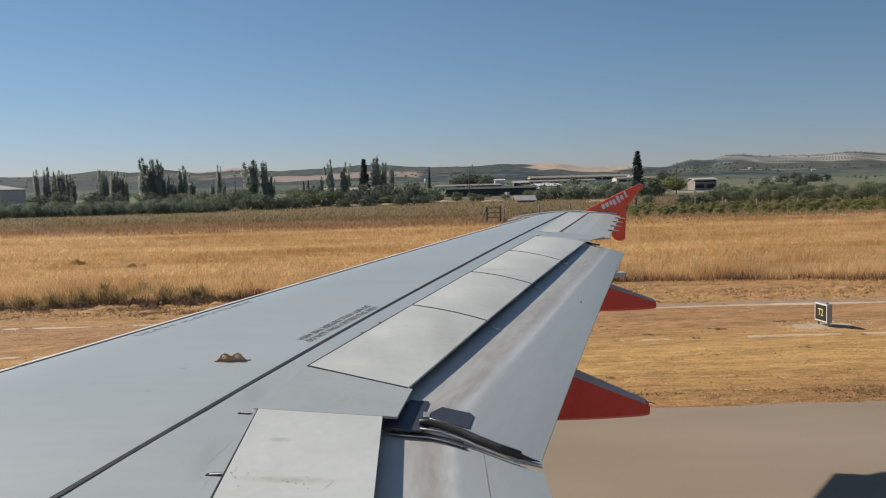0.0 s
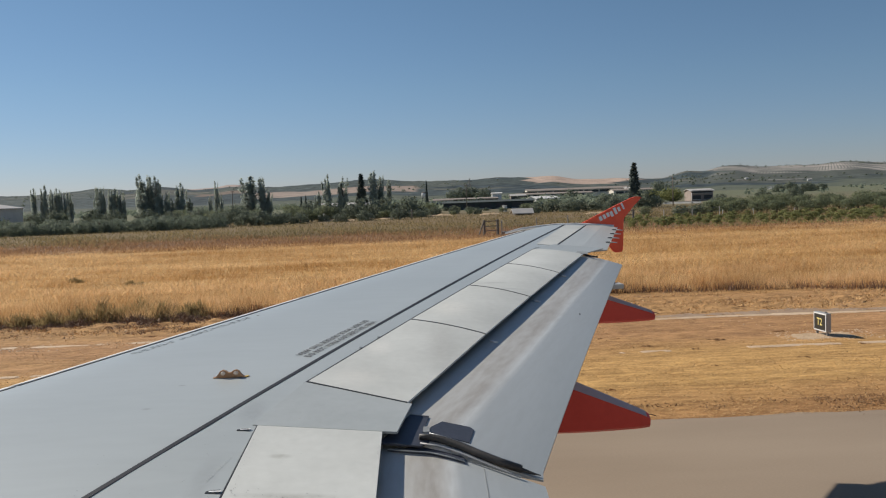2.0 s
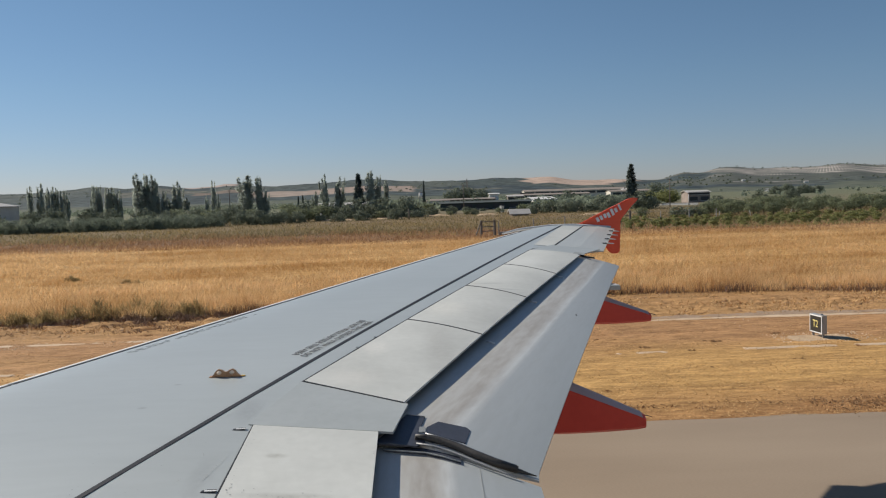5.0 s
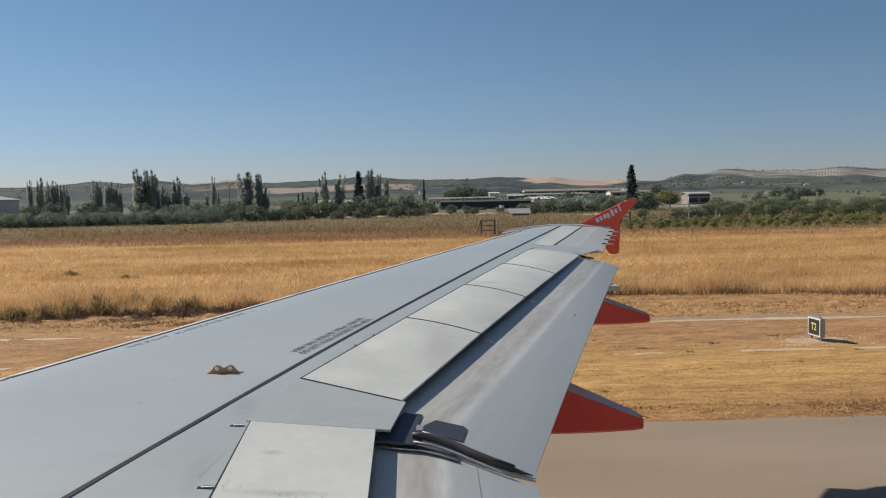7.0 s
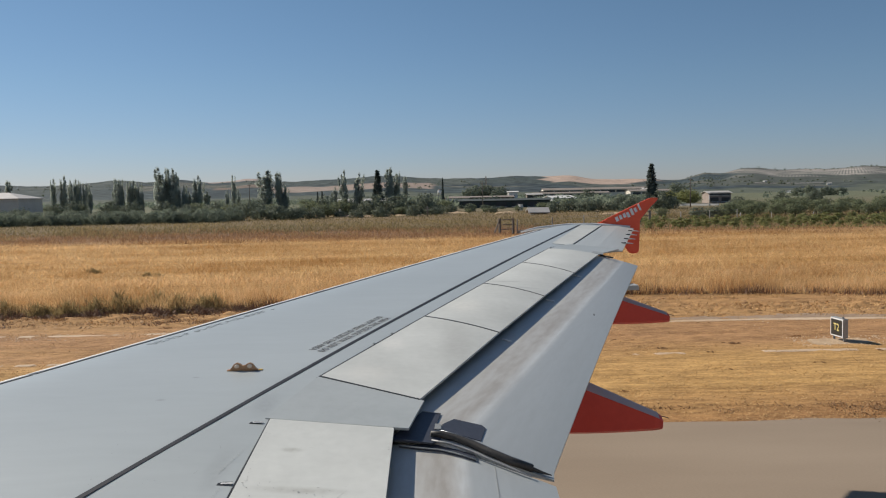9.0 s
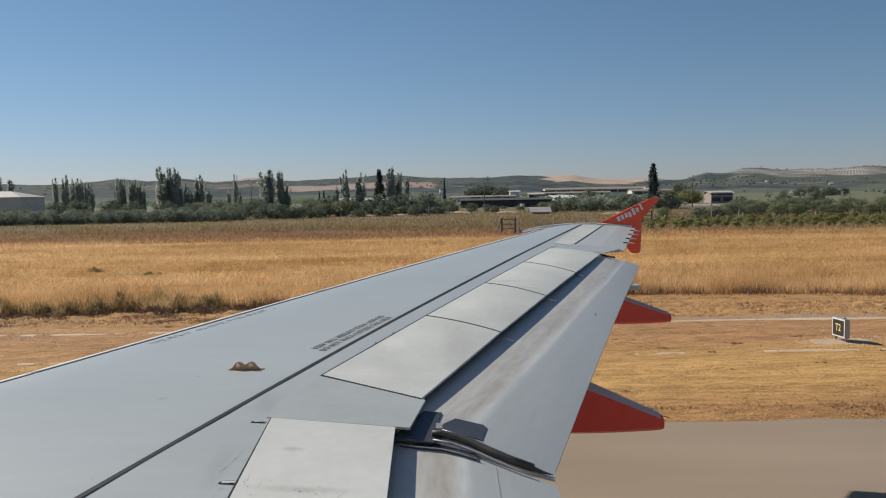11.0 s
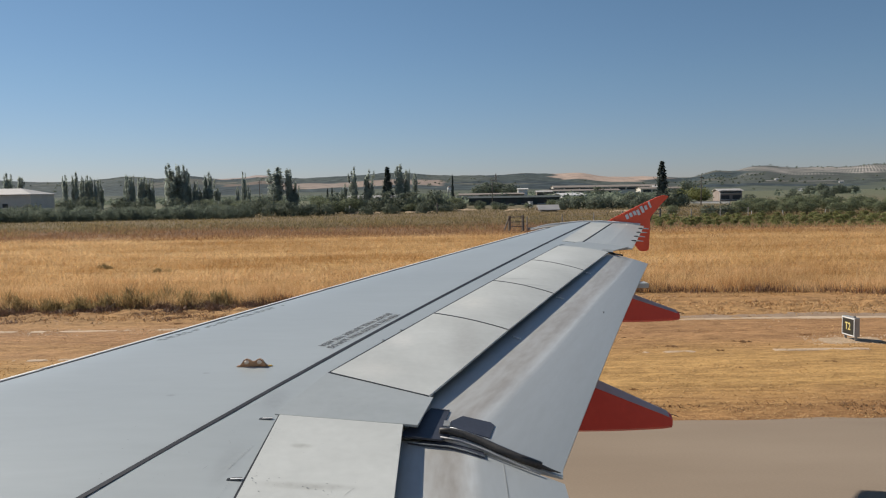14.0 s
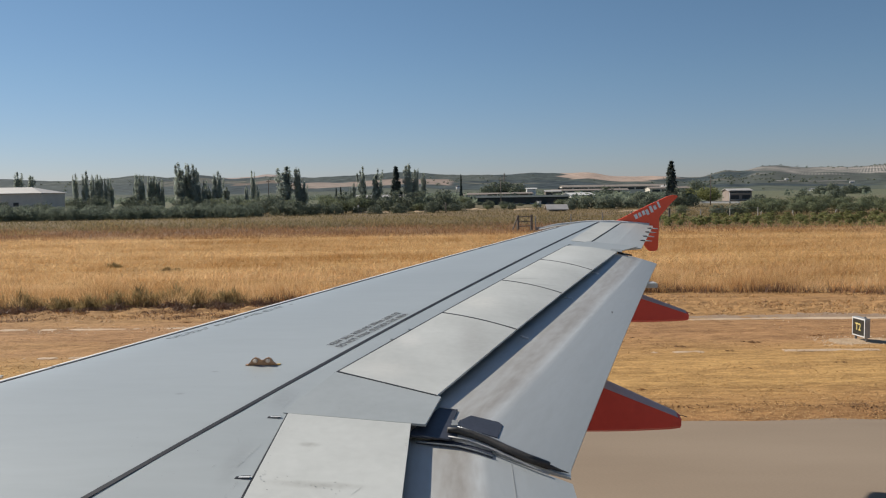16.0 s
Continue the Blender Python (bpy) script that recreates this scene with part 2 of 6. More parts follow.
def flap_material(name):
    """Flap paint with brown grime smeared along the span; the lit nose, the ridge highlight and the darker sloping rear
    are put into the colour.
    """
    m = bpy.data.materials.new(name)
    m.use_nodes = True
    n, l = m.node_tree.nodes, m.node_tree.links
    bsdf = n["Principled BSDF"]
    chart = n.new("ShaderNodeUVMap")
    chart.uv_map = "chord"
    sep = n.new("ShaderNodeSeparateXYZ")
    l.new(chart.outputs[0], sep.inputs[0])

    def smear(scale, stretch, detail=5):
        mp = n.new("ShaderNodeMapping")
        mp.inputs["Scale"].default_value = stretch
        l.new(chart.outputs[0], mp.inputs[0])
        t = n.new("ShaderNodeTexNoise")
        t.inputs["Scale"].default_value, t.inputs["Detail"].default_value = scale, detail
        l.new(mp.outputs[0], t.inputs[0])
        return t.outputs[0]

    def maths(op, a, b):
        k = n.new("ShaderNodeMath")
        k.operation = op
        for i, v in enumerate((a, b)):
            if isinstance(v, (int, float)):
                k.inputs[i].default_value = v
            else:
                l.new(v, k.inputs[i])
        return k.outputs[0]

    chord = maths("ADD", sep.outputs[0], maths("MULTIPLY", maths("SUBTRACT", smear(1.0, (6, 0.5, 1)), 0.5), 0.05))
    # both ramps paint the ridge highlight at 0.5 and a shaded rear behind it
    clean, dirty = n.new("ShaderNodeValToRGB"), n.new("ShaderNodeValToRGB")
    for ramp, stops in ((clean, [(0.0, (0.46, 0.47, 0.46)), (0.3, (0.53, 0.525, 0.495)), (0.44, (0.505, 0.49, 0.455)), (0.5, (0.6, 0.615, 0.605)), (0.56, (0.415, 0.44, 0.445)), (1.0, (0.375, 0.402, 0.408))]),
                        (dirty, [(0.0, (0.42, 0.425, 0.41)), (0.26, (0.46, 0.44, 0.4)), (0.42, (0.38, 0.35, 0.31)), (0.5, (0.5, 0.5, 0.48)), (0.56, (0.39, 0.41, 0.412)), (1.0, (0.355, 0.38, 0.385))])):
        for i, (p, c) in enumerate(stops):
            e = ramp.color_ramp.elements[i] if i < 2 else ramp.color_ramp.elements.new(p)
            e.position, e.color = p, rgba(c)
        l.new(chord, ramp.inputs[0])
    grime = maths("ADD", maths("MULTIPLY", smear(1.0, (9, 0.9, 1)), 0.55), maths("MULTIPLY", smear(2.0, (14, 2.5, 1), 7), 0.45))
    sharp = n.new("ShaderNodeMapRange")
    sharp.inputs["From Min"].default_value, sharp.inputs["From Max"].default_value = 0.4, 0.62
    l.new(grime, sharp.inputs["Value"])
    mix = n.new("ShaderNodeMix")
    mix.data_type = "RGBA"
    l.new(sharp.outputs[0], mix.inputs[0])
    l.new(clean.outputs[0], mix.inputs[6])
    l.new(dirty.outputs[0], mix.inputs[7])
    l.new(mix.outputs[2], bsdf.inputs["Base Color"])
    bsdf.inputs["Roughness"].default_value = 0.38
    return m


def stain(m, places):
    """Soft worn patches in the paint: the middle of each in the plan, its reach along x and y, its colour and depth."""
    n, l = m.node_tree.nodes, m.node_tree.links
    socket = n["Principled BSDF"].inputs["Base Color"]
    colour = socket.links[0].from_socket
    pos = n.new("ShaderNodeNewGeometry").outputs["Position"]
    rough = n.new("ShaderNodeTexNoise")
    rough.inputs["Scale"].default_value, rough.inputs["Detail"].default_value = 22.0, 6
    l.new(pos, rough.inputs[0])
    for (x, y), (rx, ry), c, depth in places:
        mp = n.new("ShaderNodeMapping")
        mp.vector_type = "TEXTURE"
        mp.inputs["Location"].default_value, mp.inputs["Scale"].default_value = (x, y, 0), (rx, ry, 100)
        l.new(pos, mp.inputs[0])
        far = n.new("ShaderNodeVectorMath")
        far.operation = "LENGTH"
        l.new(mp.outputs[0], far.inputs[0])
        fade = n.new("ShaderNodeMapRange")
        fade.interpolation_type = "SMOOTHSTEP"
        fade.inputs["From Min"].default_value, fade.inputs["From Max"].default_value = 0.1, 1.0
        fade.inputs["To Min"].default_value, fade.inputs["To Max"].default_value = depth * 2, 0.0
        l.new(far.outputs["Value"], fade.inputs["Value"])
        part_of = n.new("ShaderNodeMath")
        part_of.operation = "MULTIPLY"
        l.new(fade.outputs[0], part_of.inputs[0])
        l.new(rough.outputs[0], part_of.inputs[1])
        mix = n.new("ShaderNodeMix")
        mix.data_type = "RGBA"
        l.new(part_of.outputs[0], mix.inputs[0])
        l.new(colour, mix.inputs[6])
        mix.inputs[7].default_value = rgba(c)
        colour = mix.outputs[2]
    l.new(colour, socket)


M_SKIN = surface("grey_wing_paint", (0.386, 0.412, 0.406), (0.448, 0.476, 0.471), 0.5, 0.31, 0, 6, 0.3, 0.02, 0.01, (0.5, 2.2, 1))
M_PANEL = surface("grey_panel_paint", (0.355, 0.378, 0.372), (0.44, 0.465, 0.46), 1.4, 0.4, 0, 14, 0.3, 0.03, 0.01)
M_SPOILER = surface("pale_composite_paint", (0.455, 0.466, 0.444), (0.59, 0.602, 0.574), 1.8, 0.62, 0, 15, 0.3, 0.03, 0.01, vary="object", vary_mix=0.15)
M_FLAP_TAB = surface("streaked_grey_flap_paint", (0.4, 0.415, 0.4), (0.51, 0.525, 0.505), 0.9, 0.36, 0, 9, 0.3, 0.03, 0.01, (4, 0.4, 1), turn=-17.7)
M_FLAP = flap_material("grimy_shaded_flap_paint")
stain(M_SPOILER, [((-0.93, 4.77), (0.09, 0.05), (0.3, 0.3, 0.27), 0.5), ((-0.45, 6.98), (0.16, 0.3), (0.66, 0.652, 0.615), 0.6), ((-0.6, 6.2), (0.3, 0.3), (0.62, 0.61, 0.57), 0.5), ((0.2, 8.4), (0.3, 0.5), (0.66, 0.65, 0.6), 0.5),
                  ((0.1, 7.0), (0.2, 0.9), (0.4, 0.4, 0.38), 0.5), ((0.75, 9.6), (0.25, 0.05), (0.36, 0.37, 0.36), 0.6), ((0.9, 9.3), (0.3, 0.05), (0.4, 0.41, 0.4), 0.6), ((-0.8, 4.27), (0.4, 0.06), (0.34, 0.34, 0.31), 0.5), ((1.4, 11.0), (0.4, 0.4), (0.64, 0.65, 0.63), 0.4)])
stain(M_SKIN, [((-1.25, 5.5), (0.12, 0.3), (0.33, 0.345, 0.34), 0.6), ((-1.3, 4.5), (0.1, 0.4), (0.34, 0.355, 0.35), 0.5), ((0.1, 8.3), (0.1, 0.9), (0.34, 0.36, 0.36), 0.4), ((-1.9, 6.1), (0.04, 0.02), (0.2, 0.2, 0.2), 0.6), ((-2.0, 5.6), (0.05, 0.03), (0.22, 0.22, 0.22), 0.5)])
M_EDGE = surface("pale_metal_edge", (0.58, 0.57, 0.55), (0.72, 0.71, 0.69), 2.0, 0.6, 0.0, 30, 0.3, 0.02, 0.01)
M_SEAL = surface("dark_sealant", (0.022, 0.024, 0.03), (0.045, 0.048, 0.055), 5, 0.6, 0, 60, 0.4, 0.1, 0.004, spec=0.15)
# dark plates, and the shade inside the flap gap put into the same colour
M_DARK = surface("dark_plate_and_gap_shade", (0.032, 0.037, 0.052), (0.06, 0.066, 0.088), 4, 0.5, 0, 30, 0.4, 0.05, 0.01)
M_RED = surface("orange_red_paint", (0.6, 0.055, 0.042), (0.72, 0.075, 0.054), 2.0, 0.4, 0, 20, 0.3, 0.03, 0.01)
M_CAP = surface("dull_mauve_grey_paint", (0.48, 0.35, 0.33), (0.58, 0.44, 0.41), 2.0, 0.5, 0, 20, 0.3, 0.03, 0.01)
M_ORANGE = surface("bright_orange_paint", (0.82, 0.078, 0.026), (0.91, 0.108, 0.034), 2.0, 0.38, 0, 20, 0.3, 0.02, 0.01)
M_BRONZE = surface("brass_coloured_fitting", (0.33, 0.175, 0.085), (0.5, 0.29, 0.15), 14, 0.5, 0.0, 60, 0.4, 0.1, 0.004)
M_EYE = surface("pale_warm_eye", (0.86, 0.7, 0.55), (0.92, 0.78, 0.64), 14, 0.6, 0.0, 60, 0.4, 0.1, 0.004)
M_YELLOW = surface("yellow_paint", (0.62, 0.4, 0.05), (0.75, 0.5, 0.08), 6, 0.5, 0, 40, 0.4, 0.05, 0.004)
M_WHITE = surface("white_paint", (0.66, 0.66, 0.65), (0.8, 0.8, 0.79), 3, 0.5, 0, 30, 0.4, 0.03, 0.01)
M_STEEL = surface("worn_steel", (0.2, 0.21, 0.22), (0.36, 0.37, 0.38), 8, 0.4, 0.7, 50, 0.4, 0.05, 0.004)
M_RUBBER = surface("black_rubber_seal", (0.025, 0.023, 0.022), (0.07, 0.065, 0.06), 9, 0.55, 0, 60, 0.4, 0.1, 0.004)
M_INK = surface("faded_black_lettering", (0.1, 0.104, 0.11), (0.19, 0.194, 0.2), 20, 0.7, 0, 80, 0.4, 0, 0.004)
M_TARMAC = surface("worn_asphalt", (0.248, 0.19, 0.138), (0.34, 0.267, 0.198), 0.35, 0.9, 0, 60, 0.35, 0.25, 0.006, (0.35, 1.2, 1), spec=0.2)
M_CONCRETE = surface("weathered_concrete", (0.34, 0.31, 0.27), (0.5, 0.47, 0.42), 1.5, 0.85, 0, 25, 0.4, 0.2, 0.01)
M_TRACK = surface("pale_dusty_kerb", (0.46, 0.32, 0.2), (0.68, 0.51, 0.35), 1.5, 0.9, 0, 12, 0.4, 0.2, 0.01)
M_GRAVEL = surface("grey_brown_gravel", (0.25, 0.17, 0.115), (0.42, 0.31, 0.22), 1.2, 0.95, 0, 9, 0.5, 0.3, 0.02, spec=0.15)
M_DUST = surface("dusty_worn_concrete", (0.38, 0.26, 0.16), (0.58, 0.44, 0.3), 2.2, 0.95, 0, 14, 0.4, 0.3, 0.02, spec=0.15)
M_EARTH = surface("dry_reddish_earth", (0.26, 0.145, 0.075), (0.46, 0.29, 0.155), 1.2, 0.95, 0, 8, 0.4, 0.1, 0.01, vary="island", vary_mix=0.5, spec=0.15)
M_SIGN_GREY = surface("grey_metal_housing", (0.3, 0.3, 0.3), (0.42, 0.42, 0.41), 6, 0.5, 0.2, 40, 0.4, 0.05, 0.005)
M_SIGN_BLACK = surface("black_sign_face", (0.02, 0.02, 0.018), (0.035, 0.035, 0.03), 8, 0.4, 0, 60, 0.4, 0.02, 0.004)
M_SIGN_YELLOW = surface("yellow_sign_legend", (0.75, 0.62, 0.2), (0.85, 0.72, 0.3), 8, 0.4, 0, 60, 0.4, 0, 0.004)
M_GRASS = leaf_material("dry_golden_grass", (0.46, 0.26, 0.1), (0.86, 0.61, 0.33), 0.13, 0.06, 0.5, 0.085, (0.3, 1.2, 1), 1.1, 0.4)
M_MARK = surface("faded_grey_marking", (0.16, 0.175, 0.185), (0.24, 0.255, 0.265), 20, 0.6, 0, 80, 0.4, 0, 0.004)
M_TALL = leaf_material("tall_straw_stems", (0.5, 0.29, 0.115), (0.92, 0.67, 0.37), 0.3, 0.16, 0.45, 0.12, (0.6, 1.2, 1), 1.6, 0.45)
M_SCUFF = surface("scuffed_paint", (0.27, 0.28, 0.275), (0.35, 0.36, 0.355), 8, 0.5, 0, 40, 0.4, 0, 0.004)
M_STRAW = surface("mown_straw", (0.45, 0.27, 0.12), (0.72, 0.48, 0.23), 0.4, 0.9, 0, 3, 0.4, 0, 0.01, vary="island", vary_mix=0.5, spec=0.2)
# dead stalks and litter, with the shade under tall grass put into the colour
M_LITTER_AND_SHADE = leaf_material("dark_litter_and_shade", (0.17, 0.106, 0.076), (0.33, 0.21, 0.14), 0.4, 0.25, 0.1)
M_REED = leaf_material("orange_brown_reeds", (0.36, 0.2, 0.085), (0.74, 0.46, 0.21), 0.3, 0.2, 0.4)
M_SCRUB = leaf_material("brown_dry_weeds", (0.24, 0.14, 0.08), (0.44, 0.29, 0.16))
M_RUST = leaf_material("reddish_dry_thistles", (0.235, 0.125, 0.066), (0.48, 0.29, 0.15), 0.1, thin=0.45, tight=0.12)
M_WEED = leaf_material("green_weeds", (0.23, 0.175, 0.085), (0.45, 0.335, 0.16), vary_mix=0.2, thin=0.45)
M_MEADOW = leaf_material("dull_meadow_grass", (0.15, 0.13, 0.065), (0.36, 0.275, 0.14), 0.05, thin=0.45, tight=0.13, stretch=(0.35, 1, 1))
M_OLIVE = leaf_material("olive_leaves", (0.15, 0.178, 0.135), (0.27, 0.305, 0.225), vary_mix=0.12, thin=0.5, tight=0.25)
M_GROVE = leaf_material("grove_leaves", (0.145, 0.168, 0.1), (0.265, 0.29, 0.175), vary_mix=0.15, thin=0.5, tight=0.25)
# poplar leaves are lightened to put distant haze into their colour
M_POPLAR = leaf_material("hazy_poplar_leaves", (0.34, 0.375, 0.33), (0.5, 0.535, 0.465), vary_mix=0.15, thin=0.6)
M_CYPRESS = leaf_material("cypress_leaves", (0.09, 0.112, 0.1), (0.16, 0.185, 0.155))
# bush leaves raised a little, likewise for the haze of distance
M_BUSH = leaf_material("hazy_bush_leaves", (0.13, 0.152, 0.11), (0.24, 0.265, 0.188), vary_mix=0.2, thin=0.3)
M_VINE = leaf_material("orchard_leaves", (0.165, 0.182, 0.072), (0.36, 0.36, 0.155), vary_mix=0.2, thin=0.5)
M_BARK = surface("grey_bark", (0.08, 0.065, 0.05), (0.17, 0.14, 0.11), 3, 0.9, 0, 20, 0.4, 0.4, 0.03)
M_ROOF_PALE = surface("pale_sheet_roof", (0.42, 0.39, 0.36), (0.56, 0.53, 0.49), 0.4, 0.6, 0, 4, 0.4, 0.05, 0.03)
M_ROOF_BROWN = surface("brown_fibre_cement_roof", (0.2, 0.165, 0.14), (0.31, 0.26, 0.22), 0.2, 0.8, 0, 3, 0.4, 0.05, 0.03)
M_WALL = surface("cream_render", (0.58, 0.52, 0.44), (0.72, 0.66, 0.57), 0.4, 0.85, 0, 5, 0.4, 0.05, 0.02)
M_WALL_WHITE = surface("whitewash", (0.62, 0.6, 0.57), (0.76, 0.74, 0.71), 0.4, 0.85, 0, 5, 0.4, 0.05, 0.02)
M_NET = surface("dark_shade_netting", (0.03, 0.04, 0.038), (0.07, 0.085, 0.08), 0.5, 0.8, 0, 4, 0.4, 0.1, 0.03)
M_BRICK = surface("dull_brown_brick", (0.24, 0.19, 0.16), (0.36, 0.29, 0.25), 0.6, 0.85, 0, 5, 0.4, 0.05, 0.02)
M_OPENING = surface("dark_opening", (0.02, 0.02, 0.022), (0.04, 0.04, 0.044), 1, 0.4, 0, 5, 0.4, 0, 0.02)
M_WOOD = surface("weathered_timber", (0.13, 0.105, 0.085), (0.26, 0.22, 0.18), 4, 0.85, 0, 30, 0.4, 0.2, 0.01)
M_WIRE = surface("galvanised_wire", (0.25, 0.25, 0.24), (0.38, 0.38, 0.37), 6, 0.5, 0.5, 40, 0.4, 0, 0.01)
M_GROUND = field_material("dry_field", [
    (13, (0.33, 0.18, 0.085)), (16.4, (0.37, 0.205, 0.09)), (18.5, (0.54, 0.33, 0.128)), (21.5, (0.52, 0.315, 0.125)), (24, (0.43, 0.245, 0.118)), (27.0, (0.42, 0.24, 0.118)),
    (29.5, (0.47, 0.28, 0.125)), (33.5, (0.43, 0.25, 0.115)), (37, (0.4, 0.23, 0.08)), (52, (0.53, 0.32, 0.12)), (80, (0.48, 0.29, 0.11)), (91, (0.26, 0.15, 0.08)),
    (108, (0.19, 0.12, 0.07)), (120, (0.21, 0.155, 0.08)), (165, (0.235, 0.17, 0.1)), (230, (0.195, 0.172, 0.11)), (420, (0.165, 0.178, 0.115))])
M_HILL = hill_material("hazy_hill_cover")


# ---- mesh helpers ----
def mesh_from(name, verts, faces, material, smooth=False):
    me = bpy.data.meshes.new(name)
    me.from_pydata([tuple(v) for v in verts], [], faces)
    me.materials.append(material)
    if smooth:
        me.polygons.foreach_set("use_smooth", [True] * len(me.polygons))
    me.update()
    return me


def mesh_fast(name, verts, tris, material):
    """A large mesh of triangles from arrays."""
    me = bpy.data.meshes.new(name)
    verts, tris = np.asarray(verts, np.float32), np.asarray(tris, np.int32)
    me.vertices.add(len(verts))
    me.vertices.foreach_set("co", verts.ravel())
    me.loops.add(tris.size)
    me.loops.foreach_set("vertex_index", tris.ravel())
    me.polygons.add(len(tris))
    me.polygons.foreach_set("loop_start", np.arange(0, tris.size, 3, dtype=np.int32))
    me.materials.append(material)
    me.update(calc_edges=True)
    return me


def part(name, me, parent, label="", at=None):
    ob = new(name, me)
    ob.parent = parent
    if at is not None:
        ob.matrix_basis = at
    if label:
        tagged(ob, label)
    return ob


def thing(name, label, category, group="", kind="", at=(0, 0, 0)):
    ob = new(name)
    ob.location = at
    ob.empty_display_size = 0.2
    return tagged(ob, label, category, group, kind)


def bm_mesh(name, bm, material, smooth=False):
    bmesh.ops.recalc_face_normals(bm, faces=bm.faces)
    me = bpy.data.meshes.new(name)
    bm.to_mesh(me)
    bm.free()
    me.materials.append(material)
    if smooth:
        me.polygons.foreach_set("use_smooth", [True] * len(me.polygons))
    return me


def box_mesh(name, size, material, bevel=0.01, centre=(0, 0, 0)):
    bm = bmesh.new()
    bmesh.ops.create_cube(bm, size=1.0)
    bmesh.ops.scale(bm, vec=size, verts=bm.verts)
    if bevel:
        bmesh.ops.bevel(bm, geom=bm.edges[:], offset=bevel, segments=2, affect="EDGES")
    bmesh.ops.translate(bm, vec=centre, verts=bm.verts)
    return bm_mesh(name, bm, material)


def loft_mesh(name, rings, material, smooth=True, caps=True):
    """A skin over rings of equally many points, closed at both ends."""
    verts, faces, k = [], [], len(rings[0])
    for r in rings:
        verts += r
    for i in range(len(rings) - 1):
        for j in range(k):
            a, b = i * k + j, i * k + (j + 1) % k
            faces.append((a, b, b + k, a + k))
    if caps:
        faces.append(tuple(range(k))[::-1])
        faces.append(tuple((len(rings) - 1) * k + j for j in range(k)))
    bm = bmesh.new()
    vs = [bm.verts.new(v) for v in verts]
    for f in faces:
        try:
            bm.faces.new([vs[i] for i in f])
        except ValueError:
            pass
    return bm_mesh(name, bm, material, smooth)


def tube_mesh(name, points, radius, material, sides=8):
    pts = [Vector(p) for p in points]
    rings = []
    for i, p in enumerate(pts):
        d = (pts[min(i + 1, len(pts) - 1)] - pts[max(i - 1, 0)]).normalized()
        q = d.to_track_quat("Z", "Y")
        r = radius[i] if isinstance(radius, (list, tuple)) else radius
        rings.append([p + q @ Vector((r * math.cos(a), r * math.sin(a), 0)) for a in [2 * math.pi * j / sides for j in range(sides)]])
    return loft_mesh(name, rings, material)


# ---- the ground ----
def sheet(name, x0, x1, y0, y1, z, nx, ny, material, label, category):
    vs = [(x0 + (x1 - x0) * i / nx, y0 + (y1 - y0) * j / ny, z) for j in range(ny + 1) for i in range(nx + 1)]
    fs = [(j * (nx + 1) + i, j * (nx + 1) + i + 1, (j + 1) * (nx + 1) + i + 1, (j + 1) * (nx + 1) + i) for j in range(ny) for i in range(nx)]
    return tagged(new(name, mesh_from(name, vs, fs, material)), label, category, kind="structure")


sheet("ground", -4200, 4200, -1200, 4700, -0.03, 24, 24, M_GROUND, "dry field of mown straw and stubble beside the taxiway", "ground")


def taxiway():
    """Worn asphalt with a ragged grass edge and a thin slab edge."""
    rng = random.Random(3)
    n = 420
    vs, fs = [], []
    for i in range(n + 1):
        x = -150 + 330 * i / n
        e = 15.55 + 0.16 * noise.noise((x * 0.5, 0, 0)) + 0.08 * rng.uniform(-1, 1)
        vs += [(x, -35, 0.0), (x, e - 0.3, 0.0), (x, e, -0.012), (x, e + 0.03, -0.06)]
        if i:
            a, b = 4 * (i - 1), 4 * i
            fs += [(a + k, b + k, b + k + 1, a + k + 1) for k in range(3)]
    return tagged(new("taxiway", mesh_from("taxiway", vs, fs, M_TARMAC)), "worn sun-bleached asphalt taxiway with a ragged edge", "taxiway", kind="structure")


taxiway()


def mown_strip():
    """The mown ground between taxiway and tall grass, with its real unevenness."""
    nx, ny = 460, 166
    vs, fs = [], []
    for j in range(ny + 1):
        y = 15.7 + 21.3 * j / ny
        rough = 0.018 + 0.02 * max(0.0, 1 - abs(y - 25) / 3) + 0.1 * max(0.0, 1 - abs(y - 30.6) / 3.2)
        for i in range(nx + 1):
            x = (-1 + 2 * i / nx) * (0.62 * y + 9)
            h = noise.noise((x * 0.9, y * 1.5, 1)) + 0.8 * noise.noise((x * 2.3, y * 3.6, 4)) + 0.9 * noise.noise((x * 4.2, y * 6.0, 9))
            calm = min(1.0, max(0.0, math.hypot(x - 11.6, y - 23.6) - 0.9))
            calm *= min(1.0, max(0.1, (abs(y - 28.1) - 0.4) * 2.0)) if x > 3 else min(1.0, max(0.1, abs(y - 27.0) * 1.6))
            fade = min(1.0, j / 6, (ny - j) / 6)
            vs.append((x, y, -0.034 + 0.008 * fade + max(0.0, rough * h * calm + 0.012) * fade))
    for j in range(ny):
        for i in range(nx):
            a = j * (nx + 1) + i
            fs.append((a, a + 1, a + nx + 2, a + nx + 1))
    return tagged(new("mown_ground", mesh_from("mown_ground", vs, fs, M_GROUND, True)), "uneven mown ground with clods and straw", "ground", kind="structure")


mown_strip()


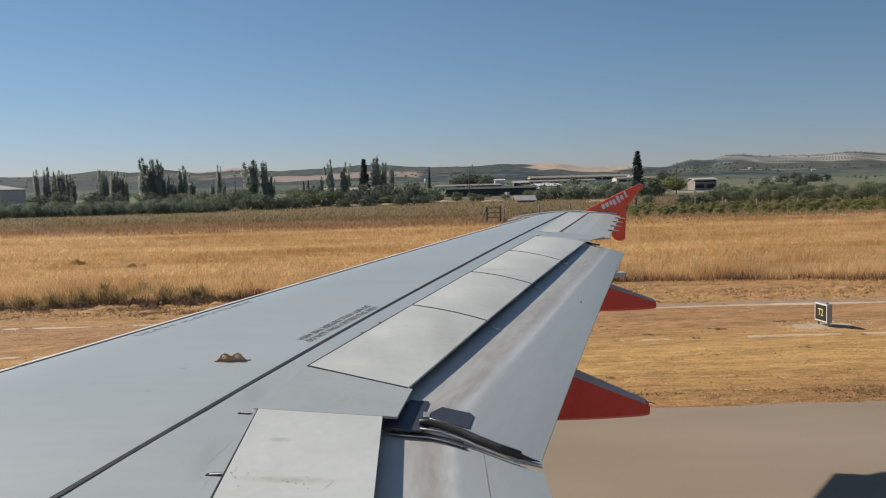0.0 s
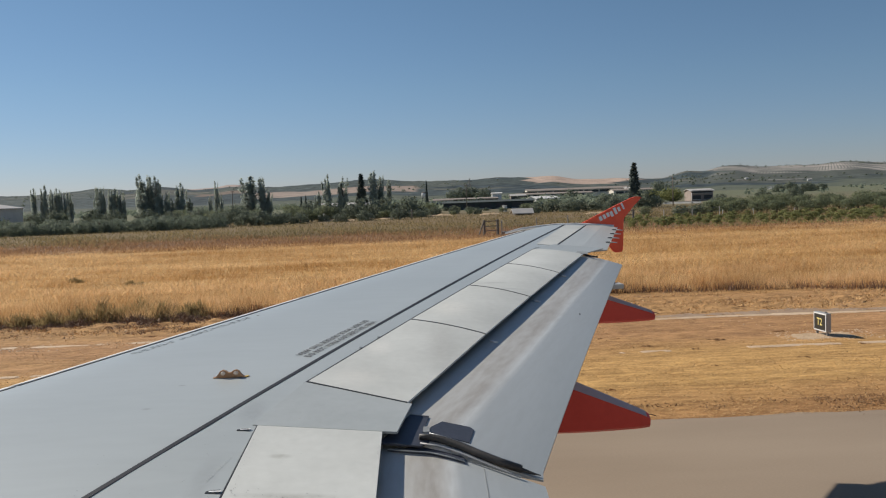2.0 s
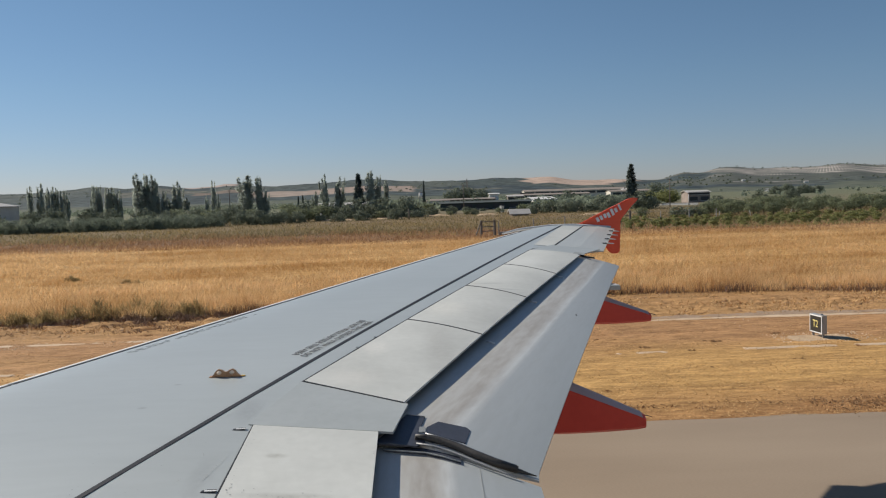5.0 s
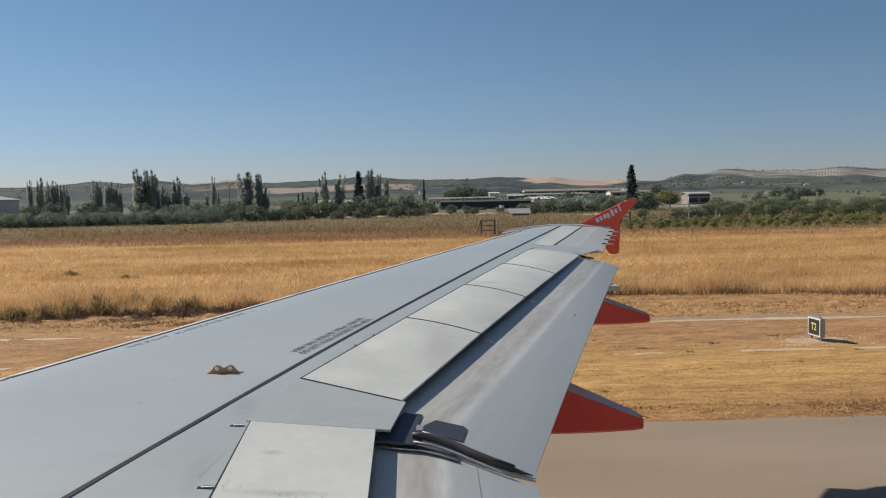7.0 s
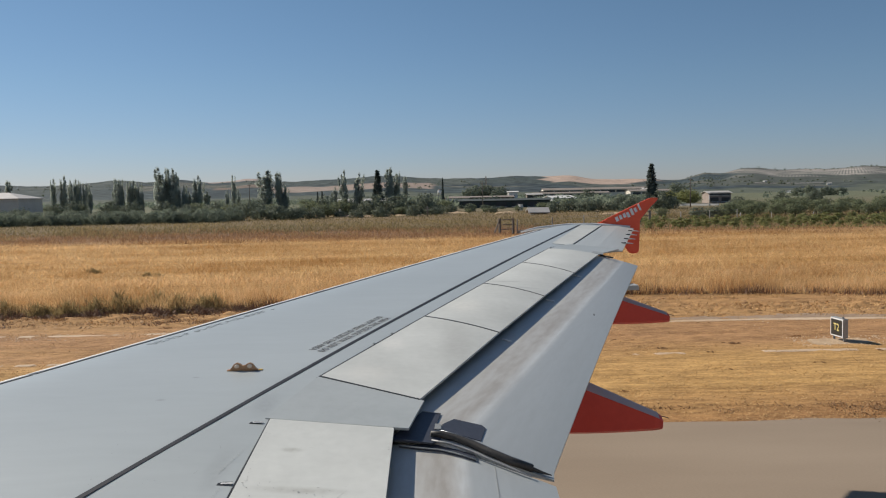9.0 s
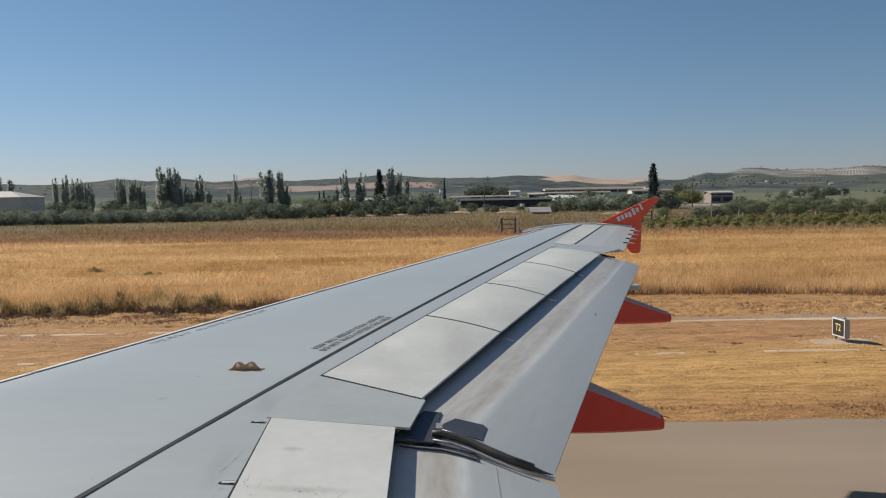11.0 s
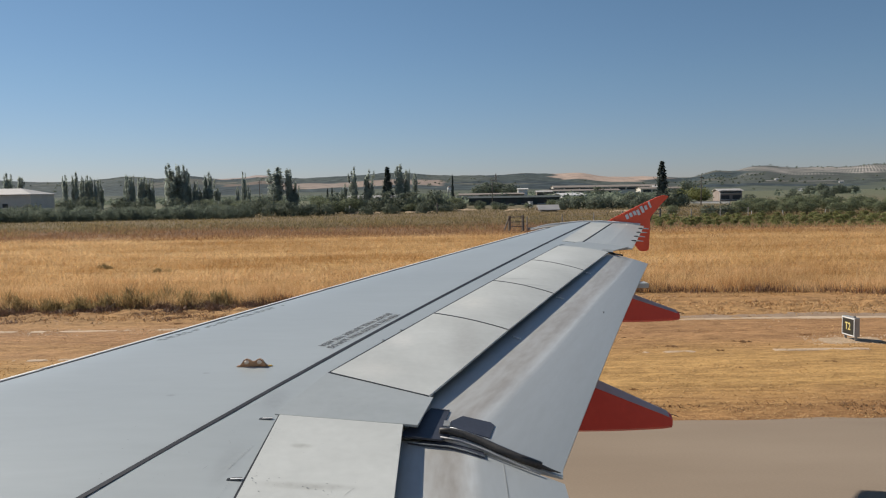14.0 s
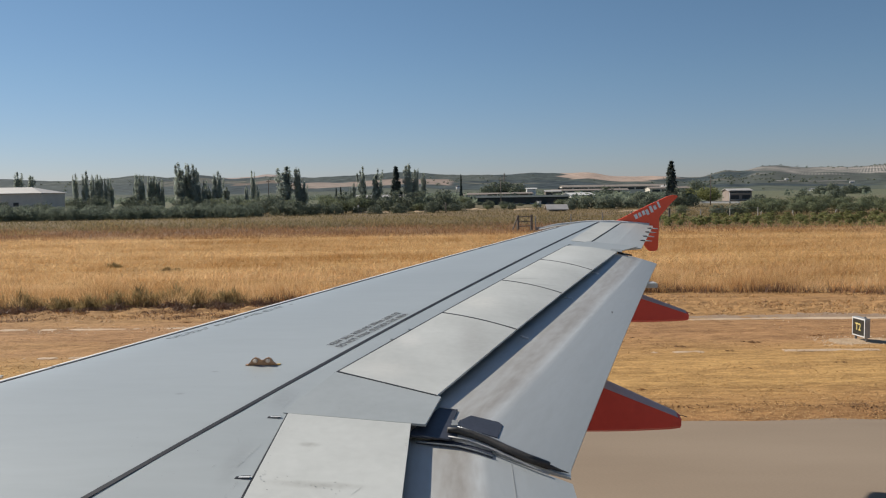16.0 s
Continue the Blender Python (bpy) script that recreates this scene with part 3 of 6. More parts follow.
def hill_height(x, y):
    """Low hills behind the plain, a higher grove-covered one to the right."""
    az = x / max(y, 1.0)
    up = max(0.0, min(1.0, (y - 700) / 1900))
    up = up * up * (3 - 2 * up)
    crest = 61 + 2.5 * noise.noise((az * 24, y * 0.002, 7)) + 1.6 * noise.noise((az * 70, y * 0.004, 2)) + 1.4 * noise.noise((az * 190, y * 0.003, 5))
    for lift, at, wide in [(9, -0.57, 0.05), (13, -0.40, 0.035), (15, -0.325, 0.028), (12, -0.235, 0.022), (11, -0.075, 0.045), (5, 0.095, 0.025), (6, 0.157, 0.016),
                           (-16, 0.23, 0.07), (-14, 0.288, 0.025), (6, 0.322, 0.012), (-4, 0.345, 0.01), (15, 0.378, 0.03), (5, 0.45, 0.04), (14, 0.525, 0.035), (8, 0.65, 0.09)]:
        crest += lift * math.exp(-((az - at) / wide) ** 2)
    ridge = 0.867 * crest
    return -0.6 + up * ridge + up * 4 * noise.noise((x * 0.004, y * 0.004, 1))


def hills():
    vs, fs, nx, ny = [], [], 420, 60
    for j in range(ny + 1):
        y = 690 * (3300 / 690) ** (j / ny)
        for i in range(nx + 1):
            x = y * (-1.5 + 3.0 * i / nx)
            vs.append((x, y, hill_height(x, y) if 0 < j < ny else -2.0))
    for j in range(ny):
        for i in range(nx):
            a = j * (nx + 1) + i
            fs.append((a, a + 1, a + nx + 2, a + nx + 1))
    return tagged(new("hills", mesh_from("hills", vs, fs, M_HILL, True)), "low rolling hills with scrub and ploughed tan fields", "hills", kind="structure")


hills()

# ---- the wing ----
wing = thing("airliner", "airliner with a pale grey wing, lowered flaps and orange tip", "aircraft")


def x_nose(y):
    d = y - 9
    return -1.645 + 0.62177 * d + 0.00124 * d * d + 0.00046 * d ** 3


def x_seal(y):
    d = y - 9
    return 0.012 + 0.41757 * d + 0.00448 * d * d - 0.0001 * d ** 3


def x_hinge(y):
    d = y - 9
    return 0.23286 + 0.42363 * d + 0.0035 * d * d


def x_lip(y):
    d = y - 9
    return 1.11625 + 0.40696 * d + 0.00395 * d * d


def x_rear(y):
    """The rear end of the fixed skin."""
    if y < 5.25:
        return -1.165
    if y < 6.07:
        return -1.165 + (y - 5.25) / 0.82 * (x_hinge(6.07) + 1.165)
    if y < 12.25:
        return x_hinge(y)
    return 1.90 + 0.407 * (y - 12.25)


def z_top(x, y):
    fall = 0.06 * max(0.0, x - x_seal(y))
    nose = 0.1 * min(0.5, max(0.0, 0.5 - (x - x_nose(y)))) ** 2
    return 2.6 + 0.0892 * y - fall - nose


TIP = 14.75


def wing_skin():
    rings = []
    ys = [-0.1, 1, 2, 3, 4, 4.6, 5.25, 5.6, 6.07, 7, 8, 9, 10, 11, 11.6, 12.2, 12.3, 13, 13.6, 14.2, 14.5, 14.68, TIP]
    for y in ys:
        a, b = x_nose(y) + 0.04, x_rear(y)
        shrink = 1.0 if y < 14.3 else max(0.25, 1 - (y - 14.3) * 1.4)
        thick = (0.3 + 0.035 * (15 - y)) * shrink
        if y > 14.3:
            a += (y - 14.3) ** 2 * 0.9
        ring = [(a + (b - a) * (k / 14) ** 1.25, y) for k in range(15)]
        up = [(x, y, z_top(x, y)) for x, y in ring]
        z0 = up[0][2]
        zr = up[-1][2]
        low = [(b, y, zr - 0.22 * shrink), (b - 0.35 * (b - a), y, zr - thick), (a + 0.2 * (b - a), y, z0 - thick * 0.85), (a + 0.02, y, z0 - thick * 0.3)]
        rings.append(up + low)
    return loft_mesh("skin", rings, M_SKIN)


skin = part("skin", wing_skin(), wing)
m = skin.modifiers.new("edges", "EDGE_SPLIT")
m.split_angle = radians(35)


def panel_mesh(name, corner, material, lift=0.006, thick=0.03, n=(6, 10), bow=(0.0, 0.0)):
    """A thin slab on the wing's upper side. corner: front inner, front outer, rear outer, rear inner, in the plan."""
    fi, fo, ro, ri = [Vector(c) for c in corner]
    top, nu, nv = [], n[0], n[1]
    for i in range(nu + 1):
        u = i / nu
        for j in range(nv + 1):
            v = j / nv
            p = fi.lerp(fo, v).lerp(ri.lerp(ro, v), u)
            rise = bow[0] + (bow[1] - bow[0]) * v
            top.append((p.x, p.y, z_top(p.x, p.y) + lift + rise * 4 * u * (1 - u)))
    k = len(top)
    vs = top + [(x, y, z - thick) for x, y, z in top]
    fs = []
    for i in range(nu):
        for j in range(nv):
            a = i * (nv + 1) + j
            fs.append((a, a + 1, a + nv + 2, a + nv + 1))
            fs.append((k + a + nv + 1, k + a + nv + 2, k + a + 1, k + a))
    rim = [j for j in range(nv + 1)] + [i * (nv + 1) + nv for i in range(1, nu + 1)] + [nu * (nv + 1) + j for j in range(nv - 1, -1, -1)] + [i * (nv + 1) for i in range(nu - 1, 0, -1)]
    for a, b in zip(rim, rim[1:] + rim[:1]):
        fs.append((b, a, a + k, b + k))
    bm = bmesh.new()
    bv = [bm.verts.new(v) for v in vs]
    for f in fs:
        bm.faces.new([bv[i] for i in f])
    return bm_mesh(name, bm, material)


def strip_mesh(name, line, width, y0, y1, material, lift=0.004, n=40, thick=0.004):
    """A narrow band laid along a line of the plan."""
    top = []
    for i in range(n + 1):
        y = y0 + (y1 - y0) * i / n
        for s in (-0.5, 0.5):
            x = line(y) + s * width
            top.append((x, y, z_top(x, y) + lift))
    k = len(top)
    vs = top + [(x, y, z - thick) for x, y, z in top]
    fs = []
    for i in range(n):
        a = 2 * i
        fs += [(a, a + 1, a + 3, a + 2), (a, a + 2, a + 2 + k, a + k), (a + 1, a + 1 + k, a + 3 + k, a + 3)]
    return mesh_from(name, vs, fs, material)


part("seal_strip", strip_mesh("seal_strip", x_seal, 0.038, 0.0, 14.62, M_SEAL, 0.003, thick=0.003), wing, "dark sealant strip along the rear spar")


def fuselage():
    """A plain round barrel behind the window."""
    rings = []
    for x, r in [(-14, 1.3), (-12.5, 1.75), (-10, 1.97), (-4, 1.975), (4, 1.975), (10, 1.975), (13, 1.7), (16, 1.1)]:
        rings.append([(x, -2.02 + r * math.cos(6.2832 * k / 40), 4.15 + r * math.sin(6.2832 * k / 40)) for k in range(40)])
    return loft_mesh("fuselage", rings, M_WHITE)


part("fuselage", fuselage(), wing, "plain white fuselage barrel")
gear = part("main_gear", tube_mesh("main_gear", [(-0.9, 1.6, 2.45), (-0.9, 1.7, 0.6)], 0.1, M_STEEL, 12), wing, "steel main landing gear leg")
for y in (1.42, 1.98):
    part("tyre", tube_mesh("tyre", [(-0.9, y - 0.19, 0.57), (-0.9, y - 0.12, 0.57), (-0.9, y + 0.12, 0.57), (-0.9, y + 0.19, 0.57)], [0.45, 0.57, 0.57, 0.45], M_RUBBER, 28), gear, "black rubber tyre")
# leading-edge slats: a bright rounded nose in five lengths
SLATS = [(0.6, 3.0), (3.02, 6.3), (6.32, 9.2), (9.22, 12.0), (12.02, 14.1)]
for y0, y1 in SLATS:
    rings = []
    for i in range(13):
        y = y0 + (y1 - y0) * i / 12
        a = x_nose(y)
        zc = z_top(a + 0.03, y)
        rings.append([(a + 0.06, y, z_top(a + 0.06, y) + 0.004), (a + 0.03, y, zc + 0.007), (a, y, z_top(a, y) + 0.007), (a - 0.025, y, zc - 0.02), (a - 0.025, y, zc - 0.08), (a + 0.02, y, zc - 0.16), (a + 0.06, y, zc - 0.1)])
    part("slat", loft_mesh("slat", rings, M_EDGE), wing, "bright metal slat on the leading edge")
    part("slat_gap", strip_mesh("slat_gap", lambda y: x_nose(y) + 0.074, 0.012, y0, y1, M_SEAL, 0.004), wing, "dark gap behind the slat")
# extended slat bodies ahead of and below the leading edge
for y0, y1 in [(0.6, 3.0), (3.02, 6.3), (6.32, 9.2), (9.22, 12.0), (12.02, 14.58)]:
    rings = []
    for i in range(13):
        y = y0 + (y1 - y0) * i / 12
        a, z = x_nose(y), z_top(x_nose(y) + 0.05, y)
        rings.append([(a - 0.15, y, z - 0.17), (a - 0.09, y, z - 0.11), (a + 0.02, y, z - 0.085), (a + 0.2, y, z - 0.1), (a + 0.2, y, z - 0.2), (a - 0.02, y, z - 0.28), (a - 0.12, y, z - 0.24)])
    part("slat_body", loft_mesh("slat_body", rings, M_EDGE), wing, "extended slat body below the leading edge")
# spoilers
SPANS = [(6.09, 5.69), (7.944, 7.48), (9.519, 9.01), (10.882, 10.35), (12.04, 11.73)]
BOWS = dict(zip([f for f, r in SPANS], (0.0, 0.016, 0.021, 0.021, 0.018)))
part("spoiler", panel_mesh("spoiler", [(-1.135, 2.2), (-1.155, 5.236), (-0.34, 5.166), (-0.31, 2.2)], M_SPOILER, 0.007, 0.016), wing, "cream-grey inboard spoiler panel with worn rivets")
for (f0, r0), (f1, r1) in zip(SPANS, SPANS[1:]):
    g = 0.008
    part("spoiler", panel_mesh("spoiler", [(x_hinge(f0 + g) + 0.02, f0 + g), (x_hinge(f1 - g) + 0.02, f1 - g), (x_lip(r1 - g), r1 - g), (x_lip(r0 + g), r0 + g)], M_SPOILER, 0.007, 0.016, (12, 10), (BOWS[f0], BOWS[f1])), wing)
for f, r in SPANS[:-1]:
    e = 0.009 if f < 7 else 0.014
    part("spoiler_gap", panel_mesh("spoiler_gap", [(x_hinge(f) + 0.02, f - e), (x_hinge(f) + 0.02, f + e), (x_lip(r), r + e), (x_lip(r), r - e)], M_SEAL, 0.0095, 0.005, (12, 1), (BOWS[f], BOWS[f])), wing, "thin dark gap between spoilers")
part("spoiler_gap", strip_mesh("spoiler_gap", lambda y: x_hinge(y) + 0.008, 0.016, 6.07, 12.06, M_SEAL, 0.003), wing, "thin dark hinge gap")
part("spoiler_gap", strip_mesh("spoiler_gap", lambda y: -1.152, 0.02, 2.2, 5.25, M_SEAL, 0.003), wing, "thin dark hinge gap")
part("fixed_panel", panel_mesh("fixed_panel", [(-1.19, 5.245), (x_hinge(6.085) + 0.004, 6.085), (-0.155, 5.672), (-0.245, 5.168)], M_PANEL, 0.006, 0.016), wing, "grey fixed panel between the spoilers")
part("outer_panel", panel_mesh("outer_panel", [(x_hinge(12.05) + 0.02, 12.055), (1.96, 12.5), (2.66, 12.23), (x_lip(11.75), 11.745)], M_PANEL, 0.008, 0.012), wing, "grey panel between spoiler and aileron")
part("tip_panel", panel_mesh("tip_panel", [(1.69, 12.5), (x_seal(14.5) + 0.05, 14.55), (2.812, 14.5), (1.958, 12.4)], M_SPOILER, 0.006, 0.01), wing, "pale panel beside the aileron")


# aileron
def x_trail(y):
    return 2.55 + 0.31 * (y - 11.87)


def aileron():
    rings = []
    for i in range(11):
        y = 12.24 + (14.6 - 12.24) * i / 10
        a, b = x_rear(y) + 0.03, x_trail(y) + 0.05
        za, zb = z_top(a, y), z_top(b, y) - 0.02
        rings.append([(a, y, za + 0.002), ((a + b) / 2, y, (za + zb) / 2 + 0.015), (b, y, zb), (b, y, zb - 0.012), (a, y, za - 0.16)])
    return loft_mesh("aileron", rings, M_FLAP_TAB, smooth=False)


part("aileron", aileron(), wing, "grey aileron with a dark hinge line")
part("aileron_gap", strip_mesh("aileron_gap", lambda y: x_rear(y) + 0.012, 0.014, 12.3, 14.6, M_SEAL, 0.005, thick=0.003), wing, "dark aileron hinge line")


# flaps
def x_flap_end(y):
    return 0.664 if y < 5.0 else 0.666 + 0.3072 * (y - 5) + 0.0022 * (y - 5) ** 2


def flap_point(y, v, outer):
    """Upper side of a lowered flap, v from its hidden nose to its thin end."""
    lip = x_lip(y) if outer else -0.33
    a, b = lip - 0.22, x_flap_end(y)
    deep = 0.19 - 0.01 * (y - 5)
    sunk = (0.078 - 0.0026 * (y - 7.7) ** 2 - 0.16 * deep) / 0.84 if outer else 0.085
    x = a + (b - a) * v
    return (x, y, z_top(x, y) - sunk - (deep - sunk) * (0.3 * v + 0.7 * v * v) - 0.06 * max(0.0, 0.18 - v) / 0.18)


def ridge_at(y, outer):
    """Where along the chord the painted ridge highlight runs."""
    return 0.51 + 0.035 * (y - 5.66) if outer else 0.53


def flap_mesh(outer, n=60, k=24):
    """A closed flap. Its map runs along the chord, with the ridge at one half, and along the span."""
    verts, faces, chart = [], [], []
    for i in range(n + 1):
        for j in range(k + 1):
            v = j / k
            if outer:
                y0, y1 = min(5.4, 5.33 - 0.40 * v), 11.76 - 0.26 * max(0.0, v - 0.55)
            else:
                y0, y1 = 0.3, min(5.15, 5.40 - 0.55 * v)
            y = y0 + (y1 - y0) * i / n
            verts.append(flap_point(y, v, outer))
            r = ridge_at(y, outer)
            chart.append((0.5 * v / r if v < r else 0.5 + 0.5 * (v - r) / (1 - r), y))
    top = len(verts)
    for i in range(n + 1):
        for j in range(k + 1):
            x, y, z = verts[i * (k + 1) + j]
            verts.append((x, y, z - 0.012 - 0.16 * (1 - j / k)))
    chart += chart
    row = k + 1
    for i in range(n):
        for j in range(k):
            a = i * row + j
            faces += [(a, a + row, a + row + 1, a + 1), (top + a, top + a + 1, top + a + row + 1, top + a + row)]
    rim = [j for j in range(row)] + [i * row + k for i in range(1, n + 1)] + [n * row + j for j in range(k - 1, -1, -1)] + [i * row for i in range(n - 1, 0, -1)]
    for a, b in zip(rim, rim[1:] + rim[:1]):
        faces.append((a, b, b + top, a + top))
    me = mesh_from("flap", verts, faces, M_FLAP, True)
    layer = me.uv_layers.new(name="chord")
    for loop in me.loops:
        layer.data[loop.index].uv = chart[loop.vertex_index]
    return me


def flap_plate(name, corners, outer, lift, material, parent, label, thick=0.012):
    """A thin plate that lies on a flap; corners as (span, chord)."""
    bm = bmesh.new()
    up = [bm.verts.new(Vector(flap_point(y, v, outer)) + Vector((0, 0, lift))) for y, v in corners]
    low = [bm.verts.new(p.co - Vector((0, 0, thick))) for p in up]
    bm.faces.new(up)
    bm.faces.new(low[::-1])
    for i in range(len(up)):
        j = (i + 1) % len(up)
        bm.faces.new((up[j], up[i], low[i], low[j]))
    return part(name, bm_mesh(name, bm, material), parent, label)


def on_flap(y, v, outer, up):
    x, y, z = flap_point(y, v, outer)
    return (x, y, z + up)


FLAPS = {}
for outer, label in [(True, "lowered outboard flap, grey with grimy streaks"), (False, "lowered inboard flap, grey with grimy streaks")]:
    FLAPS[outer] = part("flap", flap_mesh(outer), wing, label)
    m = FLAPS[outer].modifiers.new("edges", "EDGE_SPLIT")
    m.split_angle = radians(40)
flap_plate("flap_joint", [(4.98, 0.697), (4.98, 0.702), (0.5, 0.702), (0.5, 0.697)], False, 0.0015, M_SCUFF, FLAPS[False], "thin grey joint line along the flap", 0.002)
# dark sheet in place of the fixed panel's shadow on the flap end
flap_plate("flap_end_shade", [(5.614, 0.209), (5.605, 0.311), (5.33, 0.35), (5.26, 0.39), (5.2, 0.42), (5.12, 0.4), (5.1, 0.2)], True, 0.008, M_DARK, FLAPS[True], "dark blue sheet standing in for shade at the end of the flap")
part("plate_rim", tube_mesh("plate_rim", [on_flap(5.614, 0.209, True, 0.01), on_flap(5.61, 0.26, True, 0.01), on_flap(5.605, 0.311, True, 0.01)], 0.003, M_EDGE, 6), FLAPS[True], "bright line along the edge of the dark sheet")
flap_plate("flap_tab", [(5.425, 0.331), (5.431, 0.361), (5.351, 0.382), (5.337, 0.351)], True, 0.009, M_SCUFF, FLAPS[True], "small grey tab")
flap_plate("wear_mark", [(8.80, 0.775), (8.81, 0.79), (8.74, 0.80), (8.75, 0.785)], True, 0.002, M_INK, FLAPS[True], "small dark scrape on the flap", 0.003)
part("flap_end_fence", box_mesh("flap_end_fence", (0.19, 0.24, 0.06), M_FLAP_TAB, 0.006, (2.42, 10.5, 3.25)), wing, "small grey fairing at the flap's outer end")
# cove behind the spoilers, above the flap noses, its shade put into a dark colour
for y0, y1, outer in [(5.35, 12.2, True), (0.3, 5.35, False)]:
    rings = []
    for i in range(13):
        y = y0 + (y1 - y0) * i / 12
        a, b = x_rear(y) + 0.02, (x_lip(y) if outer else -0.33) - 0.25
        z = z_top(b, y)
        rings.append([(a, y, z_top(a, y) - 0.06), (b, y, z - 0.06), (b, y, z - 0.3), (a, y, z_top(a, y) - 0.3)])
    part("cove", loft_mesh("cove", rings, M_DARK, smooth=False), wing, "cove in front of the flap, its shade painted dark")


# added plate: hides the ground behind the joint, dark like the gap's shade
part("gap_filler", box_mesh("gap_filler", (1.1, 0.75, 0.04), M_DARK, 0.01, (-0.55, 5.2, 2.72)), wing, "added dark plate that fills the gap under the flap joint")


# flap track fairings
def fairing(y, x0, x1, zt0, zt1, zb, half):
    """A deep keel-shaped canoe: flat sides, a ridged top, a blunt end."""
    rings = []
    for i in range(15):
        u = i / 14
        x = x0 + (x1 - x0) * u
        top, bot = zt0 + (zt1 - zt0) * u, zb - 0.012 * math.sin(math.pi * u)
        h = half * (1 - 0.5 * u)
        if i == 14:
            h, bot, top = h * 0.9, bot + 0.006, top - 0.008
        rings.append([(x, y - h, bot + 0.03), (x, y - h * 1.02, top - 0.075 * (1 - 0.6 * u)), (x, y - 0.25 * h, top), (x, y + 0.25 * h, top), (x, y + h * 1.02, top - 0.075 * (1 - 0.6 * u)),
                      (x, y + h, bot + 0.03), (x, y + 0.6 * h, bot), (x, y - 0.6 * h, bot)])
    return loft_mesh("flap_track_fairing", rings, M_RED, smooth=False)


for y, x0, x1, zt0, zt1, zb, half in [(7.3, 0.85, 1.965, 2.97, 2.45, 2.322, 0.17), (10.8, 1.9, 3.01, 3.28, 2.85, 2.735, 0.15)]:
    f = part("flap_track_fairing", fairing(y, x0, x1, zt0, zt1, zb, half), wing, "orange-red flap track fairing")
    rings = []
    for i in range(13):
        u = 0.02 + 0.95 * i / 12
        x, top, h = x0 + (x1 - x0) * u, zt0 + (zt1 - zt0) * u + 0.003, half * (1 - 0.5 * u)
        dip = 0.072 * (1 - 0.6 * u)
        up = [(x, y - h, top - dip), (x, y - 0.25 * h, top), (x, y + 0.25 * h, top), (x, y + h, top - dip)]
        rings.append(up + [(p[0], p[1] * 0.9 + y * 0.1, p[2] - 0.01) for p in up[::-1]])
    part("fairing_cap", loft_mesh("fairing_cap", rings, M_CAP, smooth=False), f, "dull mauve-grey top strip of the fairing")
    part("static_wick", tube_mesh("static_wick", [(x1 - 0.02, y, zt1 - 0.015), (x1 + 0.03, y, zt1 - 0.02), (x1 + 0.07, y, zt1 - 0.035)], 0.004, M_RUBBER, 6), f)


# pale cap round the wing tip
CAP = [(1.36, 14.02), (1.52, 14.27), (1.68, 14.47), (1.95, 14.66), (2.3, 14.72), (2.7, 14.73), (3.05, 14.68), (3.38, 14.6)]
part("tip_cap", tube_mesh("tip_cap", [(x, y, z_top(x, y) - 0.004) for x, y in CAP], [0.012, 0.022, 0.026, 0.026, 0.026, 0.028, 0.03, 0.026], M_EDGE, 8), wing, "pale metal wing-tip cap")


# wing-tip fence
def fence():
    y0 = TIP - 0.05
    out = [(2.78, 3.90), (3.35, 4.17), (3.74, 4.345), (3.83, 4.37), (3.93, 4.355), (3.92, 4.33), (3.76, 4.17), (3.60, 4.0), (3.575, 3.95), (3.57, 3.6), (3.56, 3.40), (3.52, 3.36), (3.41, 3.36), (3.36, 3.40), (3.16, 3.72), (3.0, 3.86)]
    bm = bmesh.new()
    a = [bm.verts.new((x, y0 + 0.02 + (z - 3.9) * 0.06, z)) for x, z in out]
    b = [bm.verts.new((x, y0 + 0.07 + (z - 3.9) * 0.06, z)) for x, z in out]
    bm.faces.new(a[::-1])
    bm.faces.new(b)
    for i in range(len(out)):
        j = (i + 1) % len(out)
        bm.faces.new((a[i], a[j], b[j], b[i]))
    bmesh.ops.bevel(bm, geom=bm.edges[:], offset=0.012, segments=2, affect="EDGES")
    return bm_mesh("wing_fence", bm, M_ORANGE)


tip_fence = part("wing_fence", fence(), wing, "bright orange wing-tip fence with white logo marks")
bm = bmesh.new()
for k, (w, h, dz) in enumerate([(0.055, 0.085, 0), (0.05, 0.08, 0), (0.05, 0.08, 0), (0.05, 0.1, -0.02), (0.05, 0.125, 0.0), (0.05, 0.08, 0), (0.035, 0.12, 0.02)]):
    u = 0.05 + k * 0.068
    x, z = 3.12 + u, 3.965 + u * 0.47
    q = bmesh.ops.create_cube(bm, size=1.0)["verts"]
    bmesh.ops.scale(bm, vec=(w, 0.006, h), verts=q)
    bmesh.ops.rotate(bm, matrix=Matrix.Rotation(radians(-24), 3, "Y"), verts=q)
    bmesh.ops.translate(bm, vec=(x, TIP - 0.034 + (z - 3.9) * 0.06, z + dz), verts=q)
part("logo_mark", bm_mesh("logo_mark", bm, M_WHITE), tip_fence, "white logo shapes")
for k in range(4):
    y = 12.95 + k * 0.44
    x = x_trail(y) + 0.03
    part("static_wick", tube_mesh("static_wick", [(x, y, z_top(x, y) - 0.018), (x + 0.07, y, z_top(x, y) - 0.022), (x + 0.13, y, z_top(x, y) - 0.03)], [0.013, 0.011, 0.006], M_WHITE, 6), wing, "short pale static wick")
    part("wick_base", box_mesh("wick_base", (0.07, 0.05, 0.012), M_SEAL, 0.003, (x - 0.03, y - 0.04, z_top(x, y) - 0.012)), wing, "dark wick base")


